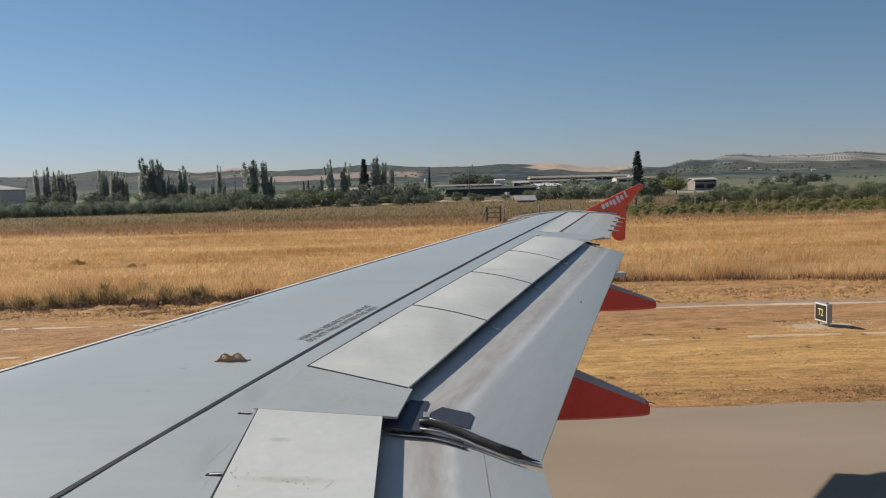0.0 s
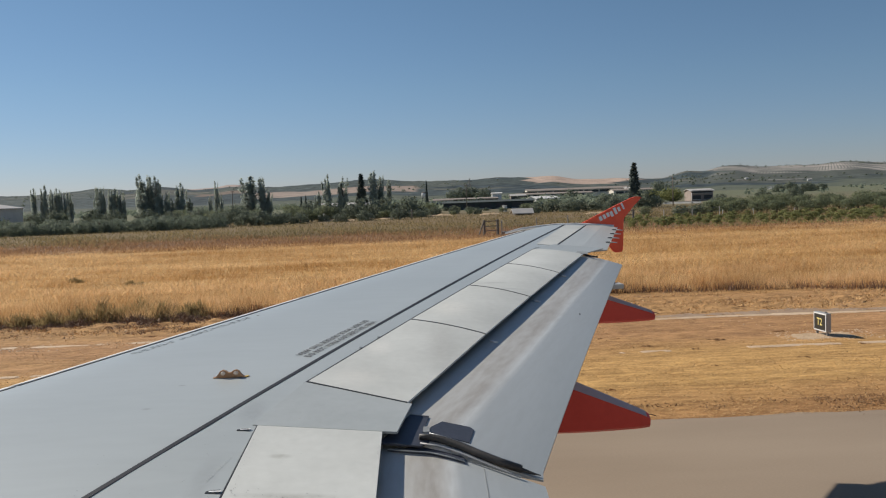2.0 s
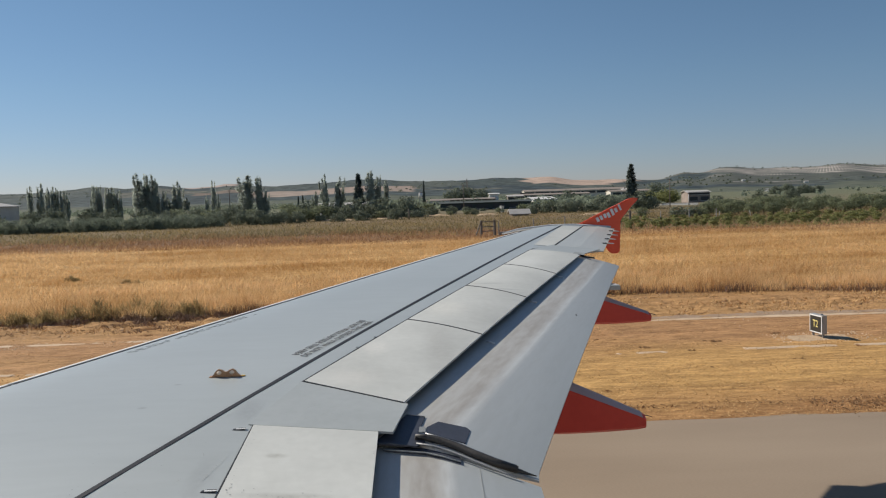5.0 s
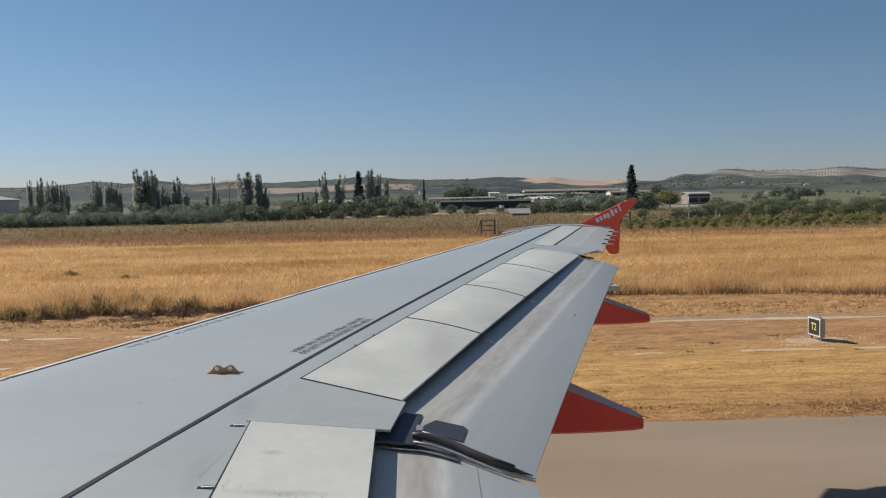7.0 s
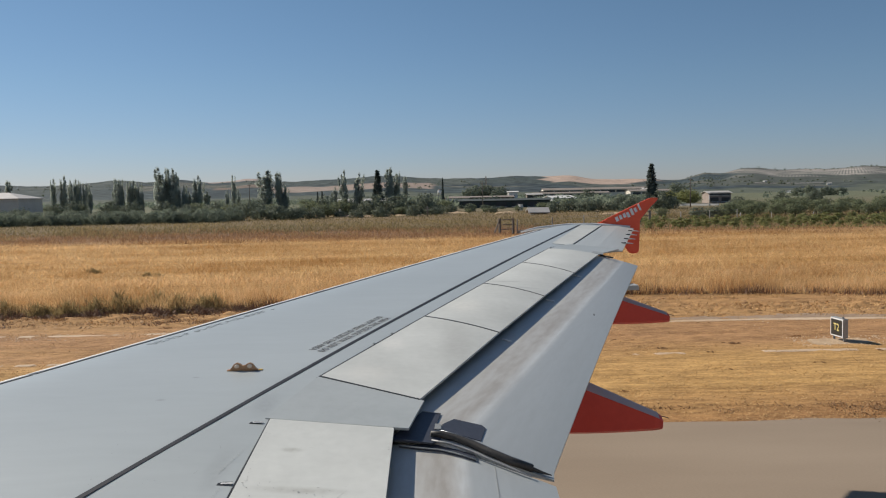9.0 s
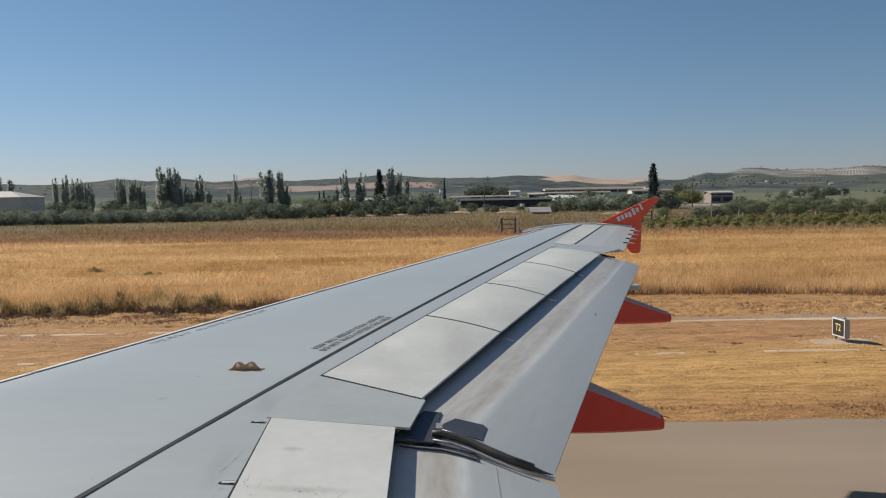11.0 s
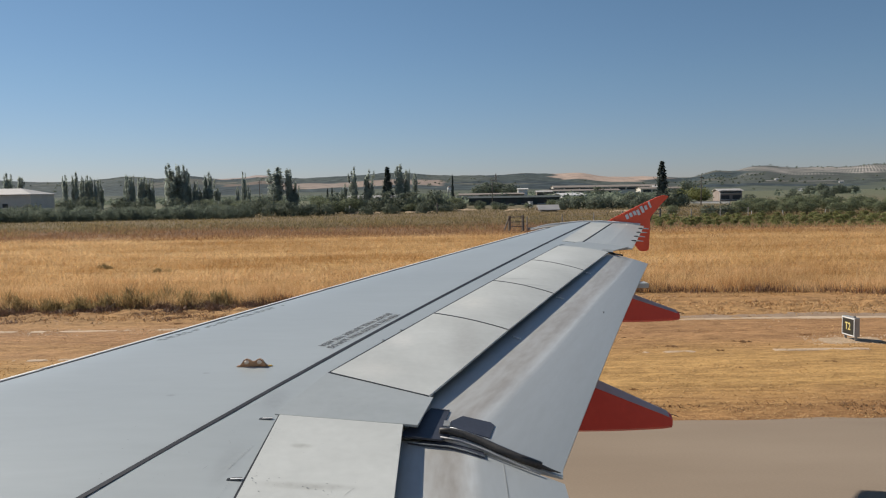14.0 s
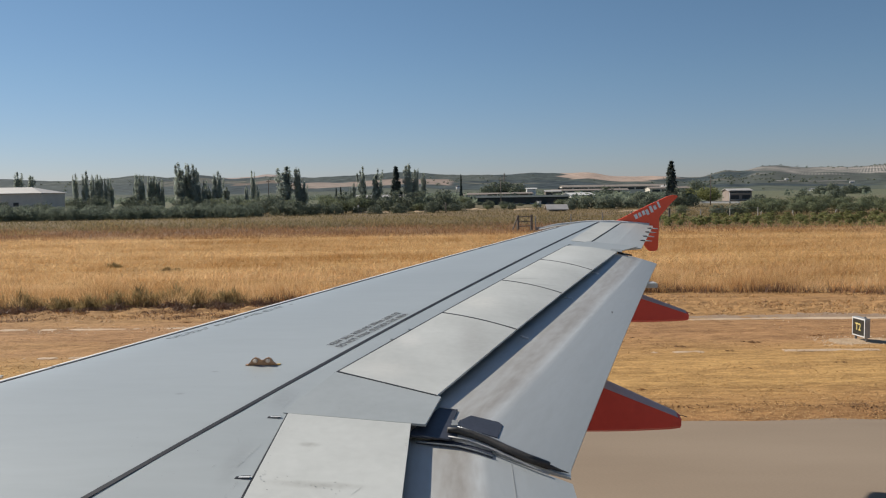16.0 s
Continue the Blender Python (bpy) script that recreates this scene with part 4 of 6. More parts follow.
# hoist fitting: a low plate with two lobes; pale discs stand where its two holes are
def hoist():
    bm = bmesh.new()
    out = [(-0.135, 0), (-0.105, 0.035), (-0.085, 0.07), (-0.06, 0.085), (-0.035, 0.075), (-0.01, 0.055), (0.01, 0.055), (0.035, 0.075), (0.06, 0.085), (0.085, 0.07), (0.105, 0.035), (0.14, 0)]
    ring_a = [bm.verts.new((x, -0.012, z)) for x, z in out]
    ring_b = [bm.verts.new((x, 0.012, z)) for x, z in out]
    bm.faces.new(ring_a)
    bm.faces.new(ring_b[::-1])
    for i in range(len(out)):
        j = (i + 1) % len(out)
        bm.faces.new((ring_a[j], ring_a[i], ring_b[i], ring_b[j]))
    return bm_mesh("hoist_fitting", bm, M_BRONZE)


HX, HY = -1.575, 6.26
fit_ob = part("hoist_fitting", hoist(), wing, "brass-coloured two-lobed lashing bracket", pose(HX, HY, z_top(HX, HY)) @ Matrix.Diagonal((0.86, 1, 0.72, 1)))
for dx in (-0.058, 0.058):
    part("eye_ring", tube_mesh("eye_ring", [(dx, -0.016, 0.048), (dx, 0.016, 0.048)], 0.022, M_EYE, 14), fit_ob, "pale disc at an eye hole of the bracket")
part("foot_plate", box_mesh("foot_plate", (0.3, 0.045, 0.007), M_BRONZE, 0.003, (0.0, 0, 0.005)), fit_ob, "brass foot plate")
part("paint_tip", box_mesh("paint_tip", (0.035, 0.03, 0.008), M_YELLOW, 0.003, (0.155, 0, 0.007)), fit_ob, "yellow painted tip")


# lettering on the skin, readable from either end of the wing
def lettering(text, size, at, turn):
    c = bpy.data.curves.new("lettering", "FONT")
    c.body, c.size, c.align_x, c.align_y, c.space_character = text, size, "CENTER", "CENTER", 1.08
    c.extrude = 0.001
    tmp = bpy.data.objects.new("lettering", c)
    scene.collection.objects.link(tmp)
    me = bpy.data.meshes.new_from_object(tmp.evaluated_get(bpy.context.evaluated_depsgraph_get()))
    bpy.data.objects.remove(tmp)
    me.materials.clear()
    me.materials.append(M_INK)
    x, y = at
    along = Vector((math.cos(turn), math.sin(turn)))
    ca, sa = along.x, along.y
    for v in me.vertices:
        tall = v.co.y * 1.3
        px, py = x + v.co.x * ca - tall * sa, y + v.co.x * sa + tall * ca
        v.co = (px, py, z_top(px, py) + 0.004 + v.co.z)
    return part("lettering", me, wing, "faded black stencilled lettering")


slope = math.atan2(1.19, 0.52)
lettering("DO NOT WALK OUTSIDE THIS AREA", 0.07, (-0.797, 7.3), slope)
lettering("DO NOT WALK OUTSIDE THIS AREA", 0.07, (-0.88, 7.358), slope + math.pi)
# unreadable marks near the slat
rng = random.Random(5)
for row in range(3):
    bm = bmesh.new()
    for k in range(22):
        y = 7.1 + k * 0.06 + rng.uniform(-0.01, 0.01)
        if rng.random() < 0.2:
            continue
        x = x_nose(y) + 0.2 + row * 0.03 + rng.uniform(-0.006, 0.006)
        q = bmesh.ops.create_cube(bm, size=1.0)["verts"]
        bmesh.ops.scale(bm, vec=(0.005, 0.045, 0.002), verts=q)
        bmesh.ops.rotate(bm, matrix=Matrix.Rotation(radians(-28), 3, "Z"), verts=q)
        bmesh.ops.translate(bm, vec=(x, y, z_top(x, y) + 0.003), verts=q)
    tagged(part("stencil_mark", bm_mesh("stencil_mark", bm, M_MARK), wing, "row of small worn stencil marks"), kind="stuff")
# rivets and grime spots
def spots(name, n, xr, yr, size, material, lift, seed):
    rg = random.Random(seed)
    bm = bmesh.new()
    for _ in range(n):
        x, y = rg.uniform(*xr), rg.uniform(*yr)
        q = bmesh.ops.create_circle(bm, cap_ends=True, segments=7, radius=size * rg.uniform(0.5, 1.4))["verts"]
        bmesh.ops.scale(bm, vec=(rg.uniform(0.7, 1.6), 1, 1), verts=q)
        bmesh.ops.translate(bm, vec=(x, y, z_top(x, y) + lift), verts=q)
    return tagged(part(name, bm_mesh(name, bm, material), wing, "small dark grime spots"), kind="stuff")


def rivets(lines, material, lift, seed, size=0.0032, gap=0.034):
    """Rows of small worn rivet heads along lines of the plan."""
    rg = random.Random(seed)
    bm = bmesh.new()
    for (xa, ya), (xb, yb) in lines:
        n = max(2, round(math.hypot(xb - xa, yb - ya) / gap))
        for k in range(n + 1):
            if rg.random() < 0.2:
                continue
            x, y = xa + (xb - xa) * k / n + rg.uniform(-0.002, 0.002), ya + (yb - ya) * k / n
            q = bmesh.ops.create_circle(bm, cap_ends=True, segments=6, radius=size * rg.uniform(0.5, 1.2))["verts"]
            bmesh.ops.scale(bm, vec=(rg.uniform(0.8, 1.8), 1.3, 1), verts=q)
            bmesh.ops.translate(bm, vec=(x, y, z_top(x, y) + lift), verts=q)
    return tagged(part("rivet_row", bm_mesh("rivet_row", bm, material), wing, "row of small worn rivet heads"), kind="stuff")


rivets([((-0.98, 5.46), (-0.53, 5.45)), ((-0.9, 5.36), (-0.42, 5.34))], M_SCUFF, 0.0088, 11)
rivets([((-1.135, 5.1), (-1.108, 4.3)), ((-1.12, 5.23), (-0.9, 5.215)), ((-0.352, 4.85), (-0.35, 4.8))], M_SCUFF, 0.0098, 12, 0.003, 0.05)
rivets([((-1.12, 4.33), (-0.62, 4.2))], M_MARK, 0.0098, 13, 0.0035, 0.045)
rivets([((-1.22, 5.33), (-1.16, 5.62)), ((-1.2, 5.3), (-1.09, 5.6)), ((-1.25, 4.1), (-1.225, 4.28)), ((-1.28, 4.45), (-1.22, 4.75))], M_SCUFF, 0.0045, 14, 0.003, 0.02)
rivets([((x_hinge(y) - 0.03, y), (x_hinge(y + 1.6) - 0.03, y + 1.6)) for y in (6.2, 7.9, 9.5)], M_SCUFF, 0.0045, 15, 0.003, 0.05)
rivets([((x_lip(y) - 0.05, y), (x_lip(y + 1.6) - 0.05, y + 1.6)) for y in (5.8, 7.5)], M_SCUFF, 0.0155, 16, 0.002, 0.04)
for y in (6.99, 7.32):
    x = x_hinge(y) - 0.012
    part("hinge_lug", box_mesh("hinge_lug", (0.02, 0.045, 0.003), M_MARK, 0.001, (x, y, z_top(x, y) + 0.006)), wing, "small dark hinge lug")
spots("grime_spot", 12, (-1.1, -0.55), (4.18, 4.36), 0.0032, M_MARK, 0.0085, 1)
spots("grime_spot", 12, (-1.14, -1.1), (4.2, 5.2), 0.0024, M_SCUFF, 0.0085, 2)
spots("grime_spot", 30, (-2.2, -1.3), (4.2, 6.2), 0.0025, M_STEEL, 0.003, 3)
spots("grime_spot", 26, (-0.75, 0.1), (6.6, 7.3), 0.003, M_MARK, 0.0085, 4)
def scuffs(name, n, xr, yr, material, lift, seed):
    """Faint thin curved scratches."""
    rg = random.Random(seed)
    bm = bmesh.new()
    for _ in range(n):
        x, y, a, ln = rg.uniform(*xr), rg.uniform(*yr), rg.uniform(0.6, 1.5), rg.uniform(0.05, 0.22)
        bend, w = rg.uniform(-0.6, 0.6), rg.uniform(0.001, 0.0022)
        last = None
        for k in range(7):
            px, py = x + ln * k / 6 * math.cos(a + bend * k / 6), y + ln * k / 6 * math.sin(a + bend * k / 6)
            e = w * (1 - abs(k - 3) / 3.5)
            now = [bm.verts.new((px - e, py, z_top(px, py) + lift)), bm.verts.new((px + e, py, z_top(px, py) + lift))]
            if last:
                bm.faces.new((last[0], last[1], now[1], now[0]))
            last = now
    return tagged(part(name, bm_mesh(name, bm, material), wing, "faint curved scratches in the paint"), kind="stuff")


scuffs("scuff_mark", 3, (-1.1, -0.6), (5.3, 5.6), M_SCUFF, 0.0085, 6)
scuffs("scuff_mark", 4, (-1.5, -1.25), (4.2, 5.6), M_SCUFF, 0.0035, 7)
scuffs("scuff_mark", 3, (-1.05, -0.6), (4.0, 4.8), M_SCUFF, 0.0085, 8)
scuffs("scuff_mark", 8, (-0.4, 0.2), (6.8, 8.4), M_SCUFF, 0.0085, 9)
for x, y in [(-1.22, 5.17), (-1.2, 4.32)]:
    part("hinge_tab", box_mesh("hinge_tab", (0.07, 0.018, 0.004), M_WHITE, 0.003, (x, y, z_top(x, y) + 0.006)), wing, "small white hinge tab")
    part("hinge_slot", box_mesh("hinge_slot", (0.08, 0.045, 0.003), M_SEAL, 0.001, (x - 0.014, y + 0.006, z_top(x, y) + 0.003)), wing, "dark hinge slot")
for (ya, va), (yb, vb) in [((7.498, 0.215), (7.452, 0.295)), ((9.1, 0.215), (9.057, 0.315)), ((10.442, 0.222), (10.385, 0.33))]:
    part("flap_bracket", tube_mesh("flap_bracket", [on_flap(ya, va, True, 0.012), on_flap(yb, vb, True, 0.012)], 0.008, M_WHITE, 6), wing, "small steel bracket in the flap gap")
part("gap_end_rod", tube_mesh("gap_end_rod", [(2.28, 11.84, 3.575), (2.36, 11.72, 3.555), (2.45, 11.65, 3.54)], 0.012, M_RUBBER, 8), wing, "dark rod at the outer end of the flap gap")
# added block: hides the field behind the gap, dark like its shade
part("gap_end_block", box_mesh("gap_end_block", (0.2, 0.3, 0.12), M_DARK, 0.01, (2.28, 11.9, 3.48)), wing, "added dark block that fills the end of the flap gap")
part("gap_end_plate", panel_mesh("gap_end_plate", [(2.16, 11.79), (2.22, 11.95), (2.36, 11.88), (2.32, 11.72)], M_SCUFF, 0.009, 0.006), wing, "dull brownish plate at the end of the spoilers")
# rubber seal between the flaps, its grey lip, and the dark plates on either side
SEAL = [(5.221, 0.365), (5.232, 0.409), (5.208, 0.489), (5.16, 0.582), (5.087, 0.684), (5.021, 0.796), (4.978, 0.904)]
seal = part("flap_end_seal", tube_mesh("flap_end_seal", [on_flap(y, v, True, 0.022) for y, v in SEAL], [0.019, 0.022, 0.024, 0.025, 0.026, 0.027, 0.024], M_RUBBER, 14), wing, "dark rubber tube seal between the flaps")
part("seal_tip", tube_mesh("seal_tip", [on_flap(4.982, 0.89, True, 0.014), on_flap(4.99, 0.914, True, 0.012), on_flap(4.974, 0.952, True, 0.012), on_flap(4.967, 0.992, True, 0.012)], [0.02, 0.014, 0.009, 0.003], M_RUBBER, 8), seal, "pointed end of the rubber seal")
part("seal_lip", tube_mesh("seal_lip", [on_flap(y, v, True, 0.008) for y, v in [(5.153, 0.387), (5.146, 0.48), (5.084, 0.6), (4.992, 0.749), (4.926, 0.84), (4.895, 0.897)]], 0.0075, M_SIGN_GREY, 8), seal, "thin grey lip below the seal")
# a thin grey tube draws the highlight on the seal
part("seal_shine", tube_mesh("seal_shine", [on_flap(y + 0.012, v, True, 0.044) for y, v in SEAL[1:]], 0.0035, M_STEEL, 6), seal, "grey highlight line painted along the top of the seal")
flap_plate("dark_plate", [(5.433, 0.365), (5.549, 0.397), (5.511, 0.554), (5.473, 0.583), (5.261, 0.604), (5.348, 0.39)], True, 0.006, M_DARK, FLAPS[True], "dark blue-grey plate on the flap", 0.02)
flap_plate("dark_plate", [(5.092, 0.195), (5.129, 0.273), (5.19, 0.36), (5.15, 0.48), (5.09, 0.586), (5.013, 0.6), (5.06, 0.5), (5.09, 0.408), (5.085, 0.277)], False, 0.014, M_DARK, FLAPS[False], "dark blue-grey plate on the flap", 0.012)
part("plate_rim", tube_mesh("plate_rim", [on_flap(5.088, 0.195, False, 0.018), on_flap(5.082, 0.277, False, 0.018), on_flap(5.088, 0.408, False, 0.018), on_flap(5.058, 0.5, False, 0.018), on_flap(5.012, 0.6, False, 0.018)], 0.004, M_PANEL, 6), FLAPS[False], "pale rim of the dark plate")


# ---- foliage ----
def leaves(centres, size, material, name="crown", seed=1, hubs=None, turn=0.75):
    """Many small leaf-like diamonds at the centres, most of them facing away from the middle of their crown."""
    rg = np.random.RandomState(seed)
    c = np.asarray(centres, np.float32)
    n = len(c)
    if hubs is None:
        low, high = c.min(0), c.max(0)
        hubs = np.array([[0.0, 0.0, low[2] + 0.4 * (high[2] - low[2])]])
        out = (c - hubs) / np.maximum(high - low, 0.1)
    else:
        out = c - hubs
    out = out / np.maximum(np.linalg.norm(out, axis=1, keepdims=True), 1e-6)
    face = out + rg.normal(size=(n, 3)) * turn * 0.6
    face /= np.linalg.norm(face, axis=1, keepdims=True)
    a = np.cross(face, rg.normal(size=(n, 3)))
    a /= np.linalg.norm(a, axis=1, keepdims=True)
    b = np.cross(face, a)
    s = size * rg.uniform(0.6, 1.4, (n, 1))
    v = np.stack([c - a * s, c + b * s * 0.55, c + a * s, c - b * s * 0.55], 1).reshape(-1, 3)
    i = np.arange(n)[:, None] * 4
    t = np.concatenate([i + np.array([[0, 1, 2]]), i + np.array([[0, 2, 3]])], 0)
    return mesh_fast(name, v, t, material)


def clumps(n, per, shape, seed):
    """Clumps of leaf places inside a crown. shape(u) gives (place, spread) from three random numbers."""
    rg = np.random.RandomState(seed)
    out = []
    for _ in range(n):
        p, spread = shape(rg)
        out.append(np.asarray(p) + rg.normal(size=(per, 3)) * np.asarray(spread))
    return np.concatenate(out)


def cypress_shape(h, w):
    def f(rg):
        u = rg.uniform(0.03, 1.0)
        r = w * 0.46 * min(1.0, 0.6 + 2.2 * u) * max(0.05, (1 - u) ** 0.72) * rg.uniform(0.6, 1.0)
        a = rg.uniform(0, 6.283)
        return (r * math.cos(a), r * math.sin(a), u * h * 0.98), (w * 0.045, w * 0.045, h * 0.025)
    return f


def round_shape(h, w, low=0.22):
    def f(rg):
        d = rg.normal(size=3)
        d /= np.linalg.norm(d)
        r = rg.uniform(0.55, 1.0)
        return (d[0] * r * w * 0.42, d[1] * r * w * 0.42, h * (low + (1 - low) * (0.5 + 0.46 * d[2] * r))), (w * 0.07, w * 0.07, h * 0.055)
    return f


def shrub_shape(h, w):
    """Foliage down to the ground, with a rounded top."""
    def f(rg):
        a, r = rg.uniform(0, 6.283), math.sqrt(rg.uniform(0.05, 1.0))
        top = h * (1 - 0.45 * r * r)
        return (r * w * 0.46 * math.cos(a), r * w * 0.46 * math.sin(a), top * rg.uniform(0.05, 0.95)), (w * 0.05, w * 0.05, h * 0.05)
    return f


def strand_shape(h, w, seed):
    """Several upright strands side by side, as old poplars have."""
    rs = np.random.RandomState(seed)
    stems = [(rs.uniform(-0.32, 0.32) * w, rs.uniform(-0.32, 0.32) * w, rs.uniform(0.68, 0.98)) for _ in range(6)] + [(0.0, 0.0, 1.0)]

    def f(rg):
        sx, sy, sh = stems[rg.randint(len(stems))]
        u = rg.uniform(0.06, 1.0)
        r = w * 0.19 * max(0.12, 1 - u ** 2.5) * rg.uniform(0.2, 1.0)
        a = rg.uniform(0, 6.283)
        k = 0.45 + 0.55 * u
        return (sx * k + r * math.cos(a), sy * k + r * math.sin(a), u * sh * h), (w * 0.03, w * 0.03, h * 0.028)
    return f


def trunk_mesh(h, r, limbs, seed):
    """A tapered trunk with limbs that leave it upwards, in one mesh."""
    rg = random.Random(seed)
    bm = bmesh.new()

    def limb(p0, p1, r0, r1, k=6):
        d = (Vector(p1) - Vector(p0)).normalized().to_track_quat("Z", "Y")
        ra = [bm.verts.new(Vector(p0) + d @ Vector((r0 * math.cos(6.283 * i / k), r0 * math.sin(6.283 * i / k), 0))) for i in range(k)]
        rb = [bm.verts.new(Vector(p1) + d @ Vector((r1 * math.cos(6.283 * i / k), r1 * math.sin(6.283 * i / k), 0))) for i in range(k)]
        for i in range(k):
            bm.faces.new((ra[i], ra[(i + 1) % k], rb[(i + 1) % k], rb[i]))

    limb((0, 0, -0.1), (0, 0, h * 0.3), r * 1.2, r * 0.8)
    limb((0, 0, h * 0.3), (0.02 * h, 0.01 * h, h * 0.8), r * 0.8, r * 0.2)
    for _ in range(limbs):
        z = rg.uniform(0.15, 0.6) * h
        a = rg.uniform(0, 6.283)
        ln = rg.uniform(0.15, 0.3) * h
        limb((0, 0, z), (ln * 0.5 * math.cos(a), ln * 0.5 * math.sin(a), z + ln * 0.8), r * 0.45, r * 0.1, 5)
    return bm_mesh("trunk", bm, M_BARK)


def tree_kind(h, w, shape, n, per, leaf, material, seed, trunk_r, limbs=5):
    return (trunk_mesh(h, trunk_r, limbs, seed), leaves(clumps(n, per, shape(h, w), seed), leaf, material, seed=seed))


def plant(name, kind, at, scale, label, category, group, turn=0.0):
    t = new(name)
    t.matrix_basis = Matrix.LocRotScale(at, Euler((0, 0, turn)), scale)
    t.empty_display_size = 0.5
    tagged(t, label, category, group)
    part("trunk", kind[0], t)
    part("crown", kind[1], t)
    return t


POPLARS = [tree_kind(10, 3.2, lambda h, w: strand_shape(h, w, s), 340, 16, 0.155, M_POPLAR, s, 0.16, 9) for s in (11, 12, 13, 14)]
CYPRESSES = [tree_kind(10, 2.8, cypress_shape, 210, 16, 0.18, M_CYPRESS, s, 0.14, 4) for s in (21, 22)]
HEDGES = [tree_kind(3.4, 5.2, shrub_shape, 230, 16, 0.13, M_OLIVE, s, 0.12, 5) for s in (35, 36, 37)]
OLIVES = [tree_kind(3.6, 4.6, lambda h, w: round_shape(h, w, 0.1), 110, 14, 0.14, M_GROVE, s, 0.16, 6) for s in (31, 32, 33, 34)]
BUSHES = [tree_kind(3.0, 4.2, shrub_shape, 120, 14, 0.16, M_BUSH, s, 0.08, 4) for s in (41, 42, 43)]
SAPLINGS = [tree_kind(1.25, 1.1, lambda h, w: round_shape(h, w, 0.02), 34, 8, 0.1, M_VINE, s, 0.03, 3) for s in (51, 52, 53)]
YELLOWISH = tree_kind(4.0, 5.0, lambda h, w: round_shape(h, w, 0.08), 150, 16, 0.17, M_VINE, 61, 0.14, 6)
rng = random.Random(17)

# poplars far left, in clusters: x, height, width of the crown
ROW_A = [(-128.1, 11.2, 1.9), (-124.0, 12.0, 2.8), (-122.0, 10.7, 1.8), (-120.7, 10.9, 2.2), (-119.1, 9.9, 1.6), (-117.8, 9.7, 1.4), (-116.4, 9.9, 1.8), (-107.6, 11.0, 2.0), (-106.2, 10.8, 2.0), (-105.1, 8.9, 1.2), (-103.6, 10.0, 1.8), (-101.7, 10.2, 2.6)]
ROW_B = [(-99.7, 9.8, 1.6), (-98.3, 7.7, 1.1), (-93.4, 14.3, 4.6), (-90.4, 13.9, 2.8), (-88.2, 13.5, 3.4), (-86.1, 7.9, 1.5), (-84.8, 8.8, 1.8), (-83.4, 6.7, 1.8), (-82.1, 6.4, 1.6), (-79.9, 11.3, 3.2), (-77.6, 6.5, 2.0)]
ROW_C = [(-70.6, 6.9, 1.3), (-68.7, 11.3, 1.8), (-67.0, 7.6, 1.4), (-57.2, 12.4, 5.8), (-53.3, 12.0, 3.3), (-51.5, 7.4, 2.0), (-36.5, 5.6, 1.1), (-35.1, 7.1, 1.3), (-32.1, 12.2, 2.8), (-27.2, 11.4, 3.3), (-16.9, 12.6, 3.8), (-15.0, 11.2, 2.2), (-12.0, 9.9, 1.6), (-143, 11, 3), (-147, 12, 3), (-165, 12, 4)]
for x, h, w in ROW_A + ROW_B + ROW_C:
    w *= 1.28
    h *= 1.06
    plant("poplar_tree", rng.choice(POPLARS), (x, 268 + rng.uniform(-0.8, 0.8), -0.05), (w / 2.6, w / 2.6, h / 10), "tall slender dark green poplar on the plain", "tree", "poplars", rng.uniform(0, 6))
for x, y, h, w in [(-21.1, 268, 12.6, 5.4), (0.3, 268, 9.7, 1.5), (50.8, 197, 10.9, 4.6), (122, 172, 10, 3.2), (125, 174, 9, 2.6), (129, 171, 10.5, 3.4), (132.5, 173, 11, 3), (136, 172, 10, 3.4), (-39.5, 268, 6.4, 1.5), (-41, 268, 6, 1.4)]:
    plant("cypress_tree", rng.choice(CYPRESSES), (x, y, -0.05), (w / 2.8, w / 2.8, h / 10), "narrow dark green cypress", "tree", "cypresses", rng.uniform(0, 6))
# a grove of broad poplars past the orchard
for k in range(16):
    plant("poplar_tree", rng.choice(POPLARS), (150 + k * 4.4 + rng.uniform(-1, 1), 195 + rng.uniform(-8, 8), -0.05), (1.7, 1.7, rng.uniform(1.2, 1.5)), "broad dark green poplar in a grove", "tree", "grove", rng.uniform(0, 6))
# olive hedge on the left, two rows
for row, y in enumerate((152, 158)):
    for k in range(27):
        x = -124 + k * 3.1 + rng.uniform(-0.7, 0.7) + row * 1.5
        if x < -40:
            s = rng.uniform(0.82, 0.95)
            plant("olive_tree", rng.choice(HEDGES), (x, y + (x + 80) * 0.12 + rng.uniform(-1, 1), -0.05), (s, s, s * rng.uniform(0.85, 1.05)), "grey-green olive tree in a row", "tree", "olive hedge", rng.uniform(0, 6))
# olive grove on the right
for row, y in enumerate((127, 135, 146)):
    for k in range(27):
        x = (0.36 + 0.01 * row) * y + k * 3.3 + rng.uniform(-0.8, 0.8)
        s = rng.uniform(0.55, 0.74) * (1 + 0.1 * row)
        plant("olive_tree", rng.choice(OLIVES), (x, y + rng.uniform(-1.5, 1.5), -0.05), (s * 1.25, s * 1.25, s), "grey-green olive tree in the grove", "tree", "olive grove", rng.uniform(0, 6))
